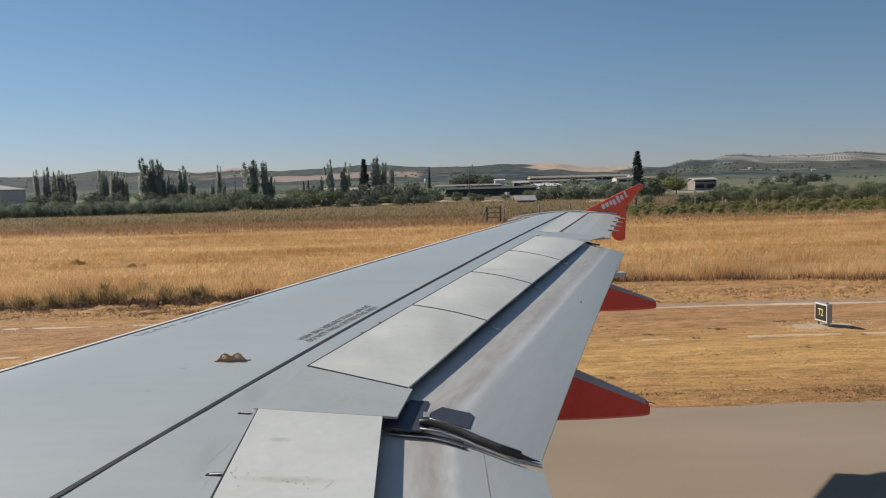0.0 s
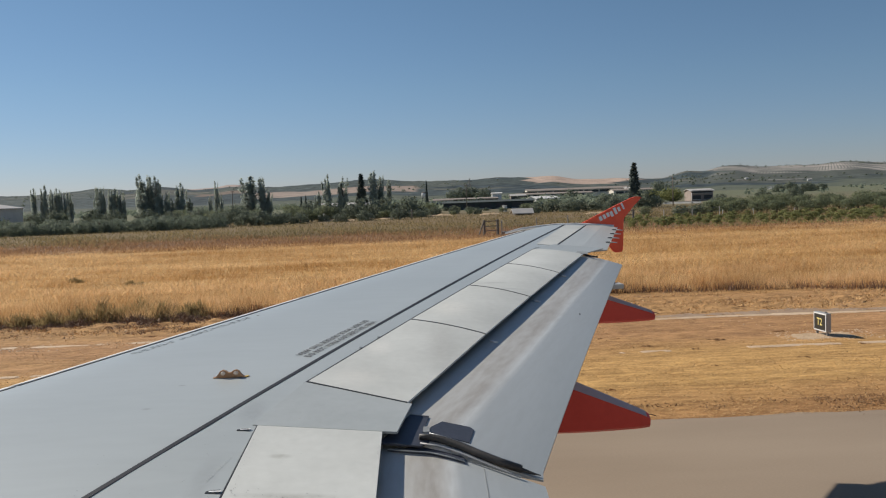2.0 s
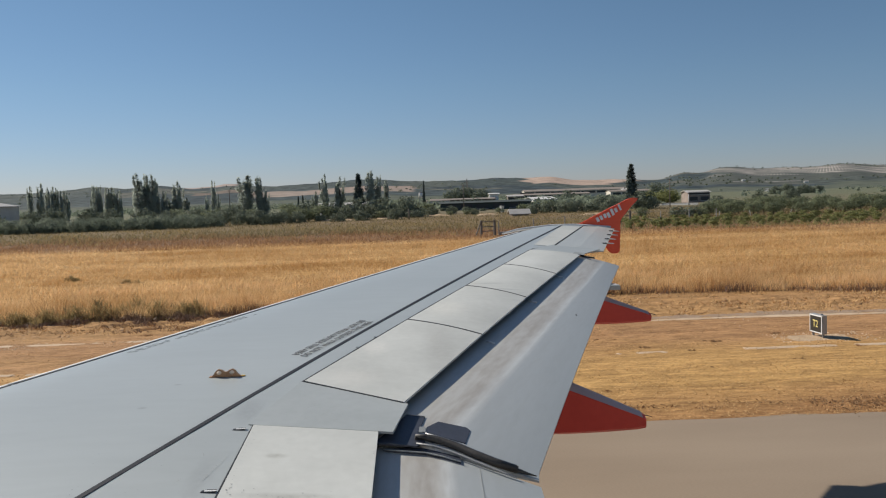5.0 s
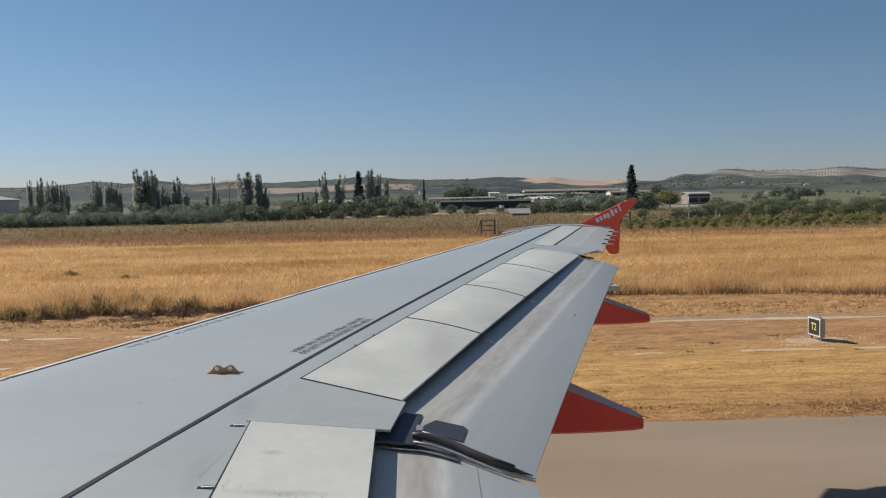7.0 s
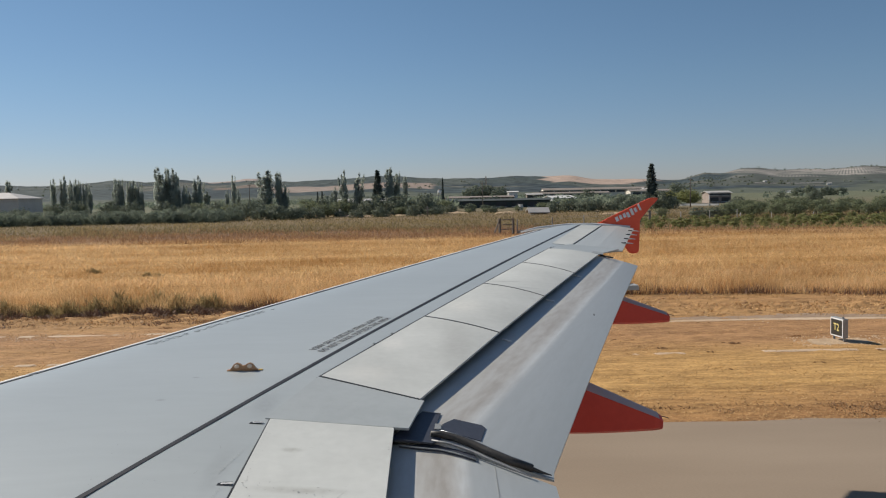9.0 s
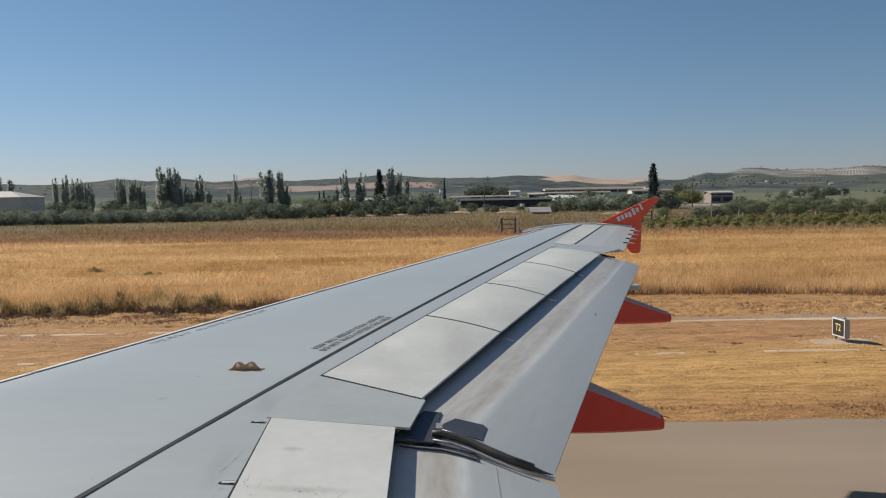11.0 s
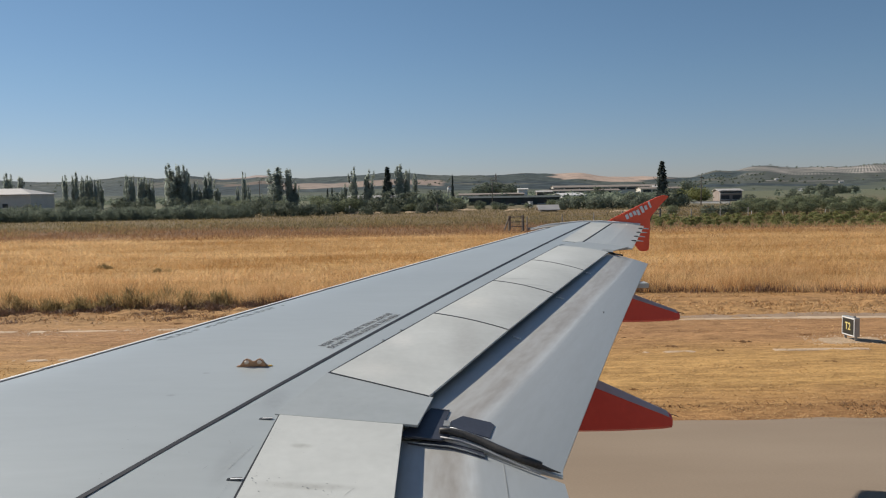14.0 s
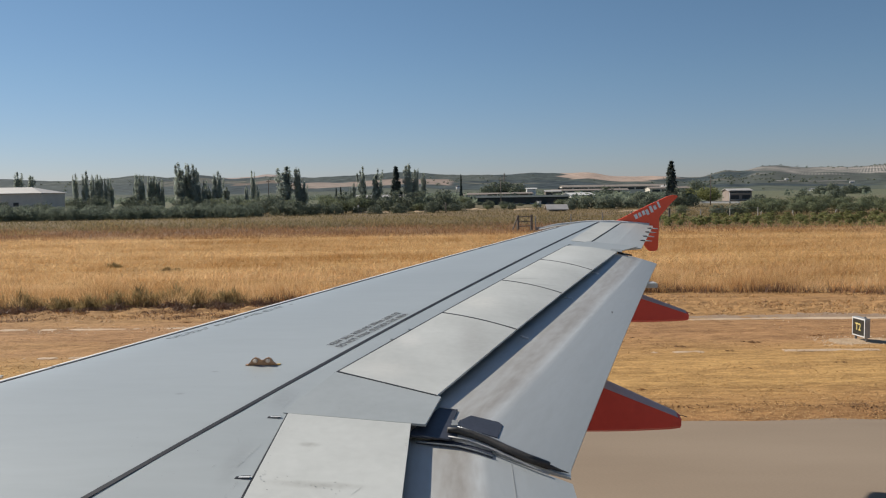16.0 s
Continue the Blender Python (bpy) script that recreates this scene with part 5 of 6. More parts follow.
# bushes and low trees: x, y, size
for x, y, s in [(-37, 166, 1.1), (-33, 165, 1.2), (-29.5, 167, 1.15), (-26, 168, 0.9), (-44, 190, 1.6), (-48, 195, 1.5), (-22, 190, 1.5), (-16, 188, 1.7), (-10, 186, 1.9), (-4, 190, 1.7), (-28, 200, 1.6), (2, 195, 0.8), (7, 205, 0.7),
                (-13, 172, 0.9), (-18, 170, 0.8), (-6, 171, 0.8), (12, 190, 0.55), (24, 178, 0.6), (32, 182, 1.15), (35, 186, 1.1), (38.5, 184, 1.05), (42, 190, 1.3), (53, 193, 1.6), (41.3, 131, 0.72), (43.8, 130.5, 0.75), (45.4, 131, 0.5),
                (53, 148, 1.0), (40, 172, 1.1), (-60, 215, 1.5), (-68, 220, 1.5), (-76, 222, 1.6), (-84, 220, 1.5), (-92, 225, 1.6), (-100, 222, 1.6), (-108, 226, 1.5), (-117, 222, 1.6), (82, 225, 1.0), (98, 235, 1.2), (110, 240, 1.3),
                (-99, 190, 1.3), (-104, 191, 1.2), (-108.5, 190, 1.25), (-113.5, 191, 1.2), (-118, 190, 1.25), (15.5, 430, 2.9), (20, 432, 3.3), (25.5, 436, 3.2), (31, 428, 2.9), (26, 188, 1.05), (29, 186, 1.2), (45, 196, 1.3), (76, 420, 2.2), (150, 520, 3.0), (188, 430, 1.8), (196, 433, 1.9), (204, 430, 2.0), (212, 432, 1.8)]:
    plant("bush", rng.choice(BUSHES), (x, y, -0.05), (s, s, s * rng.uniform(0.85, 1.1)), "dense dark green bush", "bush", "bushes", rng.uniform(0, 6))
for k in range(70):
    x, y = rng.uniform(-75, 25), rng.uniform(176, 255)
    s = rng.uniform(0.5, 1.1)
    if 0.005 < x / y < 0.115:
        s *= 0.55
    plant("bush", rng.choice(BUSHES + OLIVES[:2]), (x, y, -0.05), (s * 1.3, s * 1.3, s * rng.uniform(0.8, 1.1)), "rough grey-green bush on the plain", "bush", "scrub", rng.uniform(0, 6))
for k in range(26):
    x, y = rng.uniform(30, 125), rng.uniform(185, 260)
    s = rng.uniform(0.45, 0.75)
    if x / y > 0.31:
        continue
    plant("olive_tree", rng.choice(OLIVES), (x, y, -0.05), (s * 1.3, s * 1.3, s), "grey-green olive tree on the plain", "tree", "far olives", rng.uniform(0, 6))
for x, y, s in [(36, 133, 0.5), (33, 142, 0.45)]:
    plant("olive_tree", rng.choice(OLIVES), (x, y, -0.05), (s * 1.3, s * 1.3, s), "small olive tree standing alone", "tree", "olive grove", rng.uniform(0, 6))
for x, y, w, h in [(71.5, 236, 8.6, 4.7), (67.5, 240, 5.0, 4.4)]:
    plant("broad_tree", YELLOWISH, (x, y, -0.05), (w / 5, w / 5, h / 4), "broad yellowish green tree by the farm", "tree", "", rng.uniform(0, 6))
for x, y, lean in [(57.5, 126, 18), (62.0, 127, -14), (66.2, 127, 20), (50.8, 125, -8), (45.5, 124, 6)]:
    stake = thing("vine_stake", "short pale leaning stake in the vine rows", "stake", "stakes", at=(x, y, -0.05))
    part("shaft", box_mesh("shaft", (0.1, 0.06, 0.95), M_WALL_WHITE, 0.01, (0, 0, 0.42)), stake, at=pose(0, 0, 0, 0, lean, 0))
# young orchard rows on the right
for row, y in enumerate((95, 100, 105, 110, 116)):
    for k in range(34):
        x = 24 + row * 1.2 + k * 1.75 + rng.uniform(-0.4, 0.4)
        s = rng.uniform(0.6, 1.0)
        plant("young_fruit_tree", rng.choice(SAPLINGS), (x, y + rng.uniform(-0.8, 0.8), -0.05), (s * 1.5, s * 1.2, s * 0.85), "small green sapling in an orchard row", "sapling", "orchard", rng.uniform(0, 6))


# ---- grass ----
def patches(x, y, wide, deep, seed):
    """Smooth random patches between 0 and 1, so wide along x and so deep along y."""
    grid = np.random.RandomState(seed).uniform(0, 1, (64, 64))
    u, v = np.asarray(x) / wide, np.asarray(y) / deep
    i, j = np.floor(u).astype(int), np.floor(v).astype(int)
    fu, fv = u - i, v - j
    fu, fv = fu * fu * (3 - 2 * fu), fv * fv * (3 - 2 * fv)
    a, b, c, d = grid[i % 64, j % 64], grid[(i + 1) % 64, j % 64], grid[i % 64, (j + 1) % 64], grid[(i + 1) % 64, (j + 1) % 64]
    return (a * (1 - fu) + b * fu) * (1 - fv) + (c * (1 - fu) + d * fu) * fv


def blades(name, n, area, height, width, material, label, category, seed, lean=0.35, dense=None, clump=None):
    """Grass as one mesh of narrow triangles; area: y from, y to, and the half width as a share of y plus metres."""
    rg = np.random.RandomState(seed)
    y0, y1, k, extra = area
    y = y0 + (y1 - y0) * rg.uniform(0, 1, n) ** (1.25)
    x = rg.uniform(-1, 1, n) * (k * y + extra)
    if dense is not None:
        keep = dense(x, y, rg)
        x, y = x[keep], y[keep]
        n = len(x)
    if clump is not None:
        tuft = clump(x, y)
        keep = rg.uniform(0, 1, n) < 0.25 + 1.1 * tuft
        x, y, tuft = x[keep], y[keep], tuft[keep]
        n = len(x)
    h = rg.uniform(height[0], height[1], n) * (0.45 + 0.95 * tuft) if clump is not None else rg.uniform(height[0], height[1], n) * (0.7 + 0.26 * np.sin(x * 0.35 + 1.7 * np.sin(y * 0.21)) * np.sin(y * 0.4 + x * 0.11) + 0.2 * np.sin(x * 1.9 + 2.3 * np.sin(y * 0.9)))
    a = rg.uniform(0, 6.283, n)
    w = rg.uniform(width[0], width[1], n) * 0.5
    lx, ly = rg.normal(size=n) * lean * h, rg.normal(size=n) * lean * h
    z = np.where(y < 33.5, -0.008, -0.04)
    p0 = np.stack([x - w * np.cos(a), y - w * np.sin(a), z], 1)
    p1 = np.stack([x + w * np.cos(a), y + w * np.sin(a), z], 1)
    p2 = np.stack([x + lx, y + ly, z + h], 1)
    v = np.stack([p0, p1, p2], 1).reshape(-1, 3)
    t = np.arange(3 * n).reshape(-1, 3)
    return tagged(new(name, mesh_fast(name, v, t, material)), label, category, kind="stuff")


def edge_of_tall(x):
    return 33.9 + 0.12 * np.clip(x, -20, 12) - 0.3 * np.clip(x - 13, 0, 5) + 0.35 * np.sin(x * 0.31) + 0.3 * np.sin(x * 0.83 + 1)


def tussock(x, y):
    return 0.45 * patches(x, y, 0.55, 0.5, 3) + 0.35 * patches(x, y, 1.9, 1.2, 4) + 0.2 * patches(x, y, 6.0, 3.0, 5)


def swathe(x, y):
    return 0.3 * patches(x, y, 1.1, 1.0, 6) + 0.35 * patches(x, y, 4.5, 2.6, 7) + 0.35 * patches(x, y, 15.0, 6.0, 8)


blades("tall_dry_grass", 120000, (31, 37.5, 0.66, 6), (0.34, 0.86), (0.01, 0.028), M_TALL, "tall dry golden grass at the field edge", "grass", 1, 0.48, lambda x, y, rg: y > edge_of_tall(x) + 1.2 * patches(x, y, 0.8, 9.0, 2) - 0.7, tussock)
blades("tall_dry_grass", 40000, (36, 46, 0.66, 6), (0.1, 0.4), (0.014, 0.04), M_TALL, "tall dry golden grass behind the field edge", "grass", 7, 0.55, None, tussock)
blades("tall_dry_grass", 90000, (42, 86, 0.66, 8), (0.08, 0.42), (0.02, 0.06), M_GRASS, "dry golden grass across the field", "grass", 2, 0.8, None, swathe)
# dark blades put the shade at the foot of the grass into colour
blades("grass_foot", 70000, (30, 38, 0.66, 6), (0.16, 0.52), (0.014, 0.04), M_LITTER_AND_SHADE, "brown weedy foot of the tall grass, darkened for shade", "weeds", 8, 0.3, lambda x, y, rg: (y > edge_of_tall(x) - 0.5) & (y < edge_of_tall(x) + 0.5 + 0.9 * patches(x, y, 2.6, 30.0, 9)), tussock)
blades("dead_weeds", 80000, (27.8, 34, 0.66, 6), (0.03, 0.13), (0.014, 0.04), M_LITTER_AND_SHADE, "dark dead weeds on the bare earth before the tall grass", "weeds", 21, 0.9, lambda x, y, rg: (x < -6) & (y < edge_of_tall(x)) & (y > edge_of_tall(x) - 3.6) & (patches(x, y, 2.6, 0.7, 22) + 0.18 * rg.normal(size=len(x)) > 0.5 - 0.025 * (-6 - x) + 0.09 * (edge_of_tall(x) - y)), tussock)
blades("dry_reeds", 60000, (30, 38, 0.66, 6), (0.55, 1.05), (0.012, 0.03), M_REED, "upright orange brown reeds at the edge of the field", "reeds", 18, 0.22, lambda x, y, rg: (y > edge_of_tall(x) + 0.2) & (y < edge_of_tall(x) + 1.9) & (patches(x, y, 1.6, 2.0, 19) + 0.25 * rg.normal(size=len(x)) > 0.42 + 0.02 * x), tussock)
blades("mown_straw", 170000, (15.5, 37, 0.7, 5), (0.006, 0.024), (0.006, 0.02), M_STRAW, "short mown straw and stubble", "stubble", 3, 2.4)


def tufts(name, n, area, material, label, seed, height, spread, per=12):
    """Scattered low tufts, each a few short blades."""
    rg = np.random.RandomState(seed)
    y0, y1, k, extra = area
    cy = rg.uniform(y0, y1, n)
    cx = rg.uniform(-1, 1, n) * (k * cy + extra)
    keep = np.sin(cx * 0.5 + 2 * np.sin(cy * 1.3)) + np.sin(cy * 2.2 + cx * 0.2) + rg.normal(size=n) * 0.8 > 0.0
    cx, cy = np.repeat(cx[keep], per), np.repeat(cy[keep], per)
    m = len(cx)
    x, y = cx + rg.normal(size=m) * spread * 1.6, cy + rg.normal(size=m) * spread
    h, w = rg.uniform(height[0], height[1], m), rg.uniform(0.008, 0.024, m)
    a = rg.uniform(0, 6.283, m)
    z = np.where(y < 33.5, -0.004, -0.035)
    p = [np.stack([x - w * np.cos(a), y - w * np.sin(a), z], 1), np.stack([x + w * np.cos(a), y + w * np.sin(a), z], 1), np.stack([x + rg.normal(size=m) * h, y + rg.normal(size=m) * h * 0.6, z + h], 1)]
    return tagged(new(name, mesh_fast(name, np.stack(p, 1).reshape(-1, 3), np.arange(3 * m).reshape(-1, 3), material)), label, "stubble", kind="stuff")


tufts("straw_tufts", 2600, (15.7, 33, 0.7, 4), M_STRAW, "scattered pale straw tufts in the mown strip", 31, (0.008, 0.028), 0.16)
tufts("straw_litter", 3200, (28.6, 36, 0.7, 4), M_STRAW, "rough straw litter below the tall grass", 34, (0.03, 0.1), 0.2)
tufts("edge_tufts", 2600, (15.5, 16.6, 0.7, 8), M_SCRUB, "dry reddish brown weeds along the asphalt edge", 33, (0.012, 0.055), 0.13, 24)
tufts("grass_tussocks", 5200, (36, 84, 0.66, 8), M_GRASS, "soft tussocks of dry golden grass", 35, (0.12, 0.4), 0.4, 26)
blades("dry_scrub", 90000, (82, 122, 0.66, 10), (0.08, 0.55), (0.03, 0.09), M_RUST, "reddish brown dry weeds beyond the grass", "weeds", 4, 0.5, lambda x, y, rg: (x < 12 + 14 * rg.normal(size=len(x))) & (np.abs(y - 95 - 3 * np.sin(x * 0.11)) + 5 * np.sin(x * 0.37 + y * 0.25) + 5 * rg.normal(size=len(x)) < 14), swathe)
blades("meadow_grass", 80000, (104, 205, 0.66, 10), (0.1, 0.55), (0.05, 0.13), M_MEADOW, "dull green and straw meadow grass", "grass", 6, 0.6, None, swathe)
blades("orchard_weeds", 30000, (90, 124, 0.66, 6), (0.1, 0.4), (0.06, 0.16), M_VINE, "low green weeds between the orchard rows", "weeds", 15, 0.5,
       lambda x, y, rg: (x > 20 + 3 * rg.normal(size=len(x))) & (np.sin(x * 0.5 + y) + np.sin(x * 0.17 + 1) + rg.normal(size=len(x)) > -0.2))
blades("dry_scrub", 26000, (74, 93, 0.66, 8), (0.12, 0.45), (0.03, 0.08), M_RUST, "reddish brown dry weeds before the orchard", "weeds", 24, 0.5, lambda x, y, rg: (x > 10) & (patches(x, y, 3.2, 2.4, 25) + 0.03 * (y - 84) + 0.12 * rg.normal(size=len(x)) > 0.52), swathe)
blades("tall_dry_grass", 12000, (80, 95, 0.66, 8), (0.1, 0.4), (0.03, 0.08), M_GRASS, "dry golden grass before the orchard", "grass", 16, 0.6, lambda x, y, rg: x > 8 + 5 * rg.normal(size=len(x)))
blades("green_scrub", 22000, (94, 150, 0.66, 10), (0.15, 0.5), (0.08, 0.2), M_WEED, "patchy green weeds on the meadow", "weeds", 5, 0.5,
       lambda x, y, rg: (np.sin(x * 0.13 + 2) + np.sin(x * 0.31 + y * 0.2) + 0.6 * (x > 15)) > 0.5)


def weed(at, s, seed, material=None, flat=1.0, label="brownish green weed clump at the edge of the dry grass"):
    """A fuzzy weed bush: fine upright stems in several uneven domes."""
    rg = np.random.RandomState(seed)
    out = []
    for k in range(6):
        n, top, wide = 620, rg.uniform(0.4, 0.85), rg.uniform(0.28, 0.5)
        cx, cy = rg.normal() * 0.6, rg.normal() * 0.25
        a, r = rg.uniform(0, 6.283, n), np.abs(rg.normal(size=n)) * wide
        x, y = cx + r * np.cos(a), cy + r * np.sin(a)
        h = top * np.exp(-(r / wide / 1.7) ** 2) * rg.uniform(0.3, 1.1, n) + 0.04
        t, w = rg.uniform(0, 6.283, n), rg.uniform(0.008, 0.02, n)
        z = rg.uniform(0, 0.7, n) * h
        out.append(np.stack([np.stack([x - w * np.cos(t), y - w * np.sin(t), z], 1), np.stack([x + w * np.cos(t), y + w * np.sin(t), z], 1),
                             np.stack([x + rg.normal(size=n) * 0.14 * h, y + rg.normal(size=n) * 0.14 * h, z + h * 0.34], 1)], 1).reshape(-1, 3))
    v = np.concatenate(out)
    ob = new("weed_clump", mesh_fast("weed_clump", v, np.arange(len(v)).reshape(-1, 3), material or M_WEED))
    ob.matrix_basis = Matrix.LocRotScale((at[0], at[1], -0.05), None, (s, s, s * flat))
    return tagged(ob, label, "weeds", "weed clumps")


for k, (x, y, s) in enumerate([(6.2, 22.9, 0.2), (8.4, 23.5, 0.26), (3.6, 21.6, 0.2), (9.6, 20.6, 0.16), (7.1, 20.1, 0.18), (11.0, 18.2, 0.14), (7.4, 22.3, 0.15), (5.1, 24.4, 0.16)]):
    weed((x, y), s, 80 + k, M_SCRUB, 0.6, "low brown weed tuft in the mown ground")
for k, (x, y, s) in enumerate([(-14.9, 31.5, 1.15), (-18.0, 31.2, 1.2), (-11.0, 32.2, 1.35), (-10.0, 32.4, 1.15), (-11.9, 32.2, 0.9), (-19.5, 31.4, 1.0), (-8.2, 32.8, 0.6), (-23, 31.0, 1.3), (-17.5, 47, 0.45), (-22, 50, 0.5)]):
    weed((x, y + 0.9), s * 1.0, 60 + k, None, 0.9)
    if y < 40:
        # an added dark clump stands in for the shade under the green one
        weed((x + 0.5, y - 0.1), s * 0.9, 90 + k, M_LITTER_AND_SHADE, 0.42, "low dark brown weeds added as shade below the green clump")
rg = random.Random(77)
for k in range(46):
    weed((rg.uniform(-12, 16), 16.6 + 13.5 * rg.random() ** 0.8), rg.uniform(0.1, 0.24), 120 + k, M_RUST, 0.45, "low flattened brown weed tuft in the mown ground")


# ---- signs, slabs and fences ----
def guidance_sign():
    s = thing("taxiway_sign", "small black and yellow taxiway sign on a concrete slab", "sign", at=(11.6, 23.6, 0.0))
    s.rotation_euler = (0, 0, radians(-84))
    s.scale = (0.9, 0.9, 0.9)
    part("housing", box_mesh("housing", (0.72, 0.17, 0.62), M_SIGN_GREY, 0.012, (0, 0, 0.42)), s)
    part("face_border", box_mesh("face_border", (0.69, 0.012, 0.59), M_WHITE, 0.004, (0, -0.09, 0.42)), s, "pale border")
    part("face", box_mesh("face", (0.61, 0.012, 0.51), M_SIGN_BLACK, 0.003, (0, -0.096, 0.42)), s, "black face")
    c = bpy.data.curves.new("legend", "FONT")
    c.body, c.size, c.align_x, c.align_y, c.extrude, c.offset = "T2", 0.33, "CENTER", "CENTER", 0.002, 0.003
    tmp = bpy.data.objects.new("legend", c)
    scene.collection.objects.link(tmp)
    me = bpy.data.meshes.new_from_object(tmp.evaluated_get(bpy.context.evaluated_depsgraph_get()))
    bpy.data.objects.remove(tmp)
    me.materials.clear()
    me.materials.append(M_SIGN_YELLOW)
    part("legend", me, s, "yellow legend", pose(0, -0.106, 0.42, 90, 0, 0) @ Matrix.Diagonal((0.82, 1, 1, 1)))
    for x in (-0.28, 0.28):
        part("leg", box_mesh("leg", (0.06, 0.06, 0.13), M_STEEL, 0.006, (x, 0, 0.06)), s)
    part("lamp_cap", box_mesh("lamp_cap", (0.07, 0.07, 0.05), M_STEEL, 0.01, (0.2, 0, 0.75)), s, "small cap on the top edge")
    return s


guidance_sign()


def slab(x, y, w, d, turn, material=None, label="pale cracked concrete slab in the grass", h=0.05):
    rg = random.Random(int(x * 100))
    bm = bmesh.new()
    n = 40
    up, lo = [], []
    for i in range(n):
        a = 6.283 * i / n
        e = (abs(math.cos(a)) ** 6 + abs(math.sin(a)) ** 6) ** (-1 / 6) * rg.uniform(0.8, 1.0)
        p = (math.cos(a) * e * w / 2, math.sin(a) * e * d / 2)
        up.append(bm.verts.new((*p, h)))
        lo.append(bm.verts.new((p[0] * 1.02, p[1] * 1.02, -0.05)))
    bm.faces.new(up)
    for i in range(n):
        j = (i + 1) % n
        bm.faces.new((up[j], up[i], lo[i], lo[j]))
    ob = new("concrete_slab", bm_mesh("concrete_slab", bm, material or M_CONCRETE))
    ob.matrix_basis = pose(x, y, -0.03, 0, 0, turn)
    return tagged(ob, label, "slab", "slabs")


slab(11.55, 23.5, 2.0, 1.0, 4, M_DUST, "pale dusty concrete base of the sign", 0.018)
for x, y, w, d, a in [(0.2, 19.6, 1.4, 0.7, 8), (0.6, 18.6, 0.9, 0.6, -10), (0.9, 18.0, 1.1, 0.5, 4), (1.6, 19.9, 1.6, 0.3, 3), (-13.6, 19.6, 1.2, 0.6, 5), (-12.4, 19.9, 1.7, 0.5, 2), (-11.5, 18.3, 0.8, 0.5, -6), (-13.9, 18.6, 0.9, 0.5, 9)]:
    slab(x, y, w, d, a, h=0.03)
for x, y in [(0.9, 18.2), (-11.8, 18.0)]:
    slab(x, y, 0.55, 0.28, 12, M_YELLOW, "small yellow painted concrete cover", 0.06)
def clods(name, n, area, size, material, label, seed, where=None):
    """Small lumps of earth and stone, each an uneven four-sided pyramid."""
    rg = np.random.RandomState(seed)
    x, y = rg.uniform(area[0], area[1], n), rg.uniform(area[2], area[3], n)
    if where is not None:
        keep = where(x, y, rg)
        x, y = x[keep], y[keep]
        n = len(x)
    r = size * rg.uniform(0.4, 1.0, n) ** 2
    a = rg.uniform(0, 6.283, n)
    base = [np.stack([x + r * np.cos(a + k * 1.5708) * rg.uniform(0.7, 1.3, n), y + r * np.sin(a + k * 1.5708) * rg.uniform(0.7, 1.3, n), np.full(n, -0.03)], 1) for k in range(4)]
    top = np.stack([x + rg.normal(size=n) * r * 0.3, y + rg.normal(size=n) * r * 0.3, r * rg.uniform(0.2, 0.5, n)], 1)
    v = np.stack(base + [top], 1).reshape(-1, 3)
    t = (np.arange(n)[:, None, None] * 5 + np.array([[0, 1, 4], [1, 2, 4], [2, 3, 4], [3, 0, 4]])[None]).reshape(-1, 3)
    return tagged(new(name, mesh_fast(name, v, t, material)), label, "rubble", kind="stuff")


clods("dirt_clods", 5500, (-30, 40, 28.4, 35), 0.13, M_EARTH, "rough clods of dry reddish earth below the grass", 71, lambda x, y, rg: np.sin(x * 0.6 + y) + np.sin(x * 0.23 - y * 0.9) + rg.normal(size=len(x)) * 0.7 > 0.4)
clods("pale_rubble", 500, (-30, 40, 25.4, 28.6), 0.05, M_TRACK, "pale stones along the edge of the mown strip", 72, lambda x, y, rg: np.sin(x * 0.8) + rg.normal(size=len(x)) > 0.6)
clods("pale_rubble", 2600, (-24, 3, 26.2, 27.4), 0.04, M_TRACK, "pale stones along the edge of the mown strip", 74, lambda x, y, rg: np.sin(x * 0.5 + 1) + np.sin(x * 1.7) + rg.normal(size=len(x)) > 0.3)
clods("pale_rubble", 300, (10.2, 13.2, 22.8, 24.3), 0.05, M_TRACK, "crumbled concrete round the sign base", 73)
# pale kerb strips along the taxiway, broken and half buried
def kerb_strip(x0, x1, y, half, cover, seed, tall, slope=0.0, material=None, label="pale narrow kerb strip in the mown grass", kind="kerb"):
    rows, n = [], round((x1 - x0) * 7)
    for i in range(n + 1):
        x = x0 + (x1 - x0) * i / n
        c = y + slope * (x - x0) + 0.25 * noise.noise((x * 0.15, 2, seed))
        w = half * (1 + 1.6 * noise.noise((x * 0.35, 5, seed)) + 0.8 * noise.noise((x * 2.1, 8, seed))) - cover * (0.5 + noise.noise((x * 0.12, 3, seed)) + 0.8 * noise.noise((x * 0.9, 6, seed)))
        rows.append((x, c, w if w > 0.01 else 0.0))
    vs, fs = [], []
    for i, (x, c, w) in enumerate(rows):
        near, far = (w * (1 + 0.7 * noise.noise((x * 4.3, k, seed))) for k in (1, 7))
        up = tall + 0.006 * noise.noise((x * 3.1, 9, seed)) if w else -0.03
        vs += [(x, c - near - 0.12 * (w > 0), up - 0.016), (x, c - near, up), (x, c + far, up), (x, c + far + 0.12 * (w > 0), up - 0.016)]
        if i and (w or rows[i - 1][2]):
            a, b = 4 * (i - 1), 4 * i
            fs += [(a + k, b + k, b + k + 1, a + k + 1) for k in range(3)]
    return tagged(new("kerb_strip", mesh_from("kerb_strip", vs, fs, material or M_TRACK)), label, kind, kind="structure")


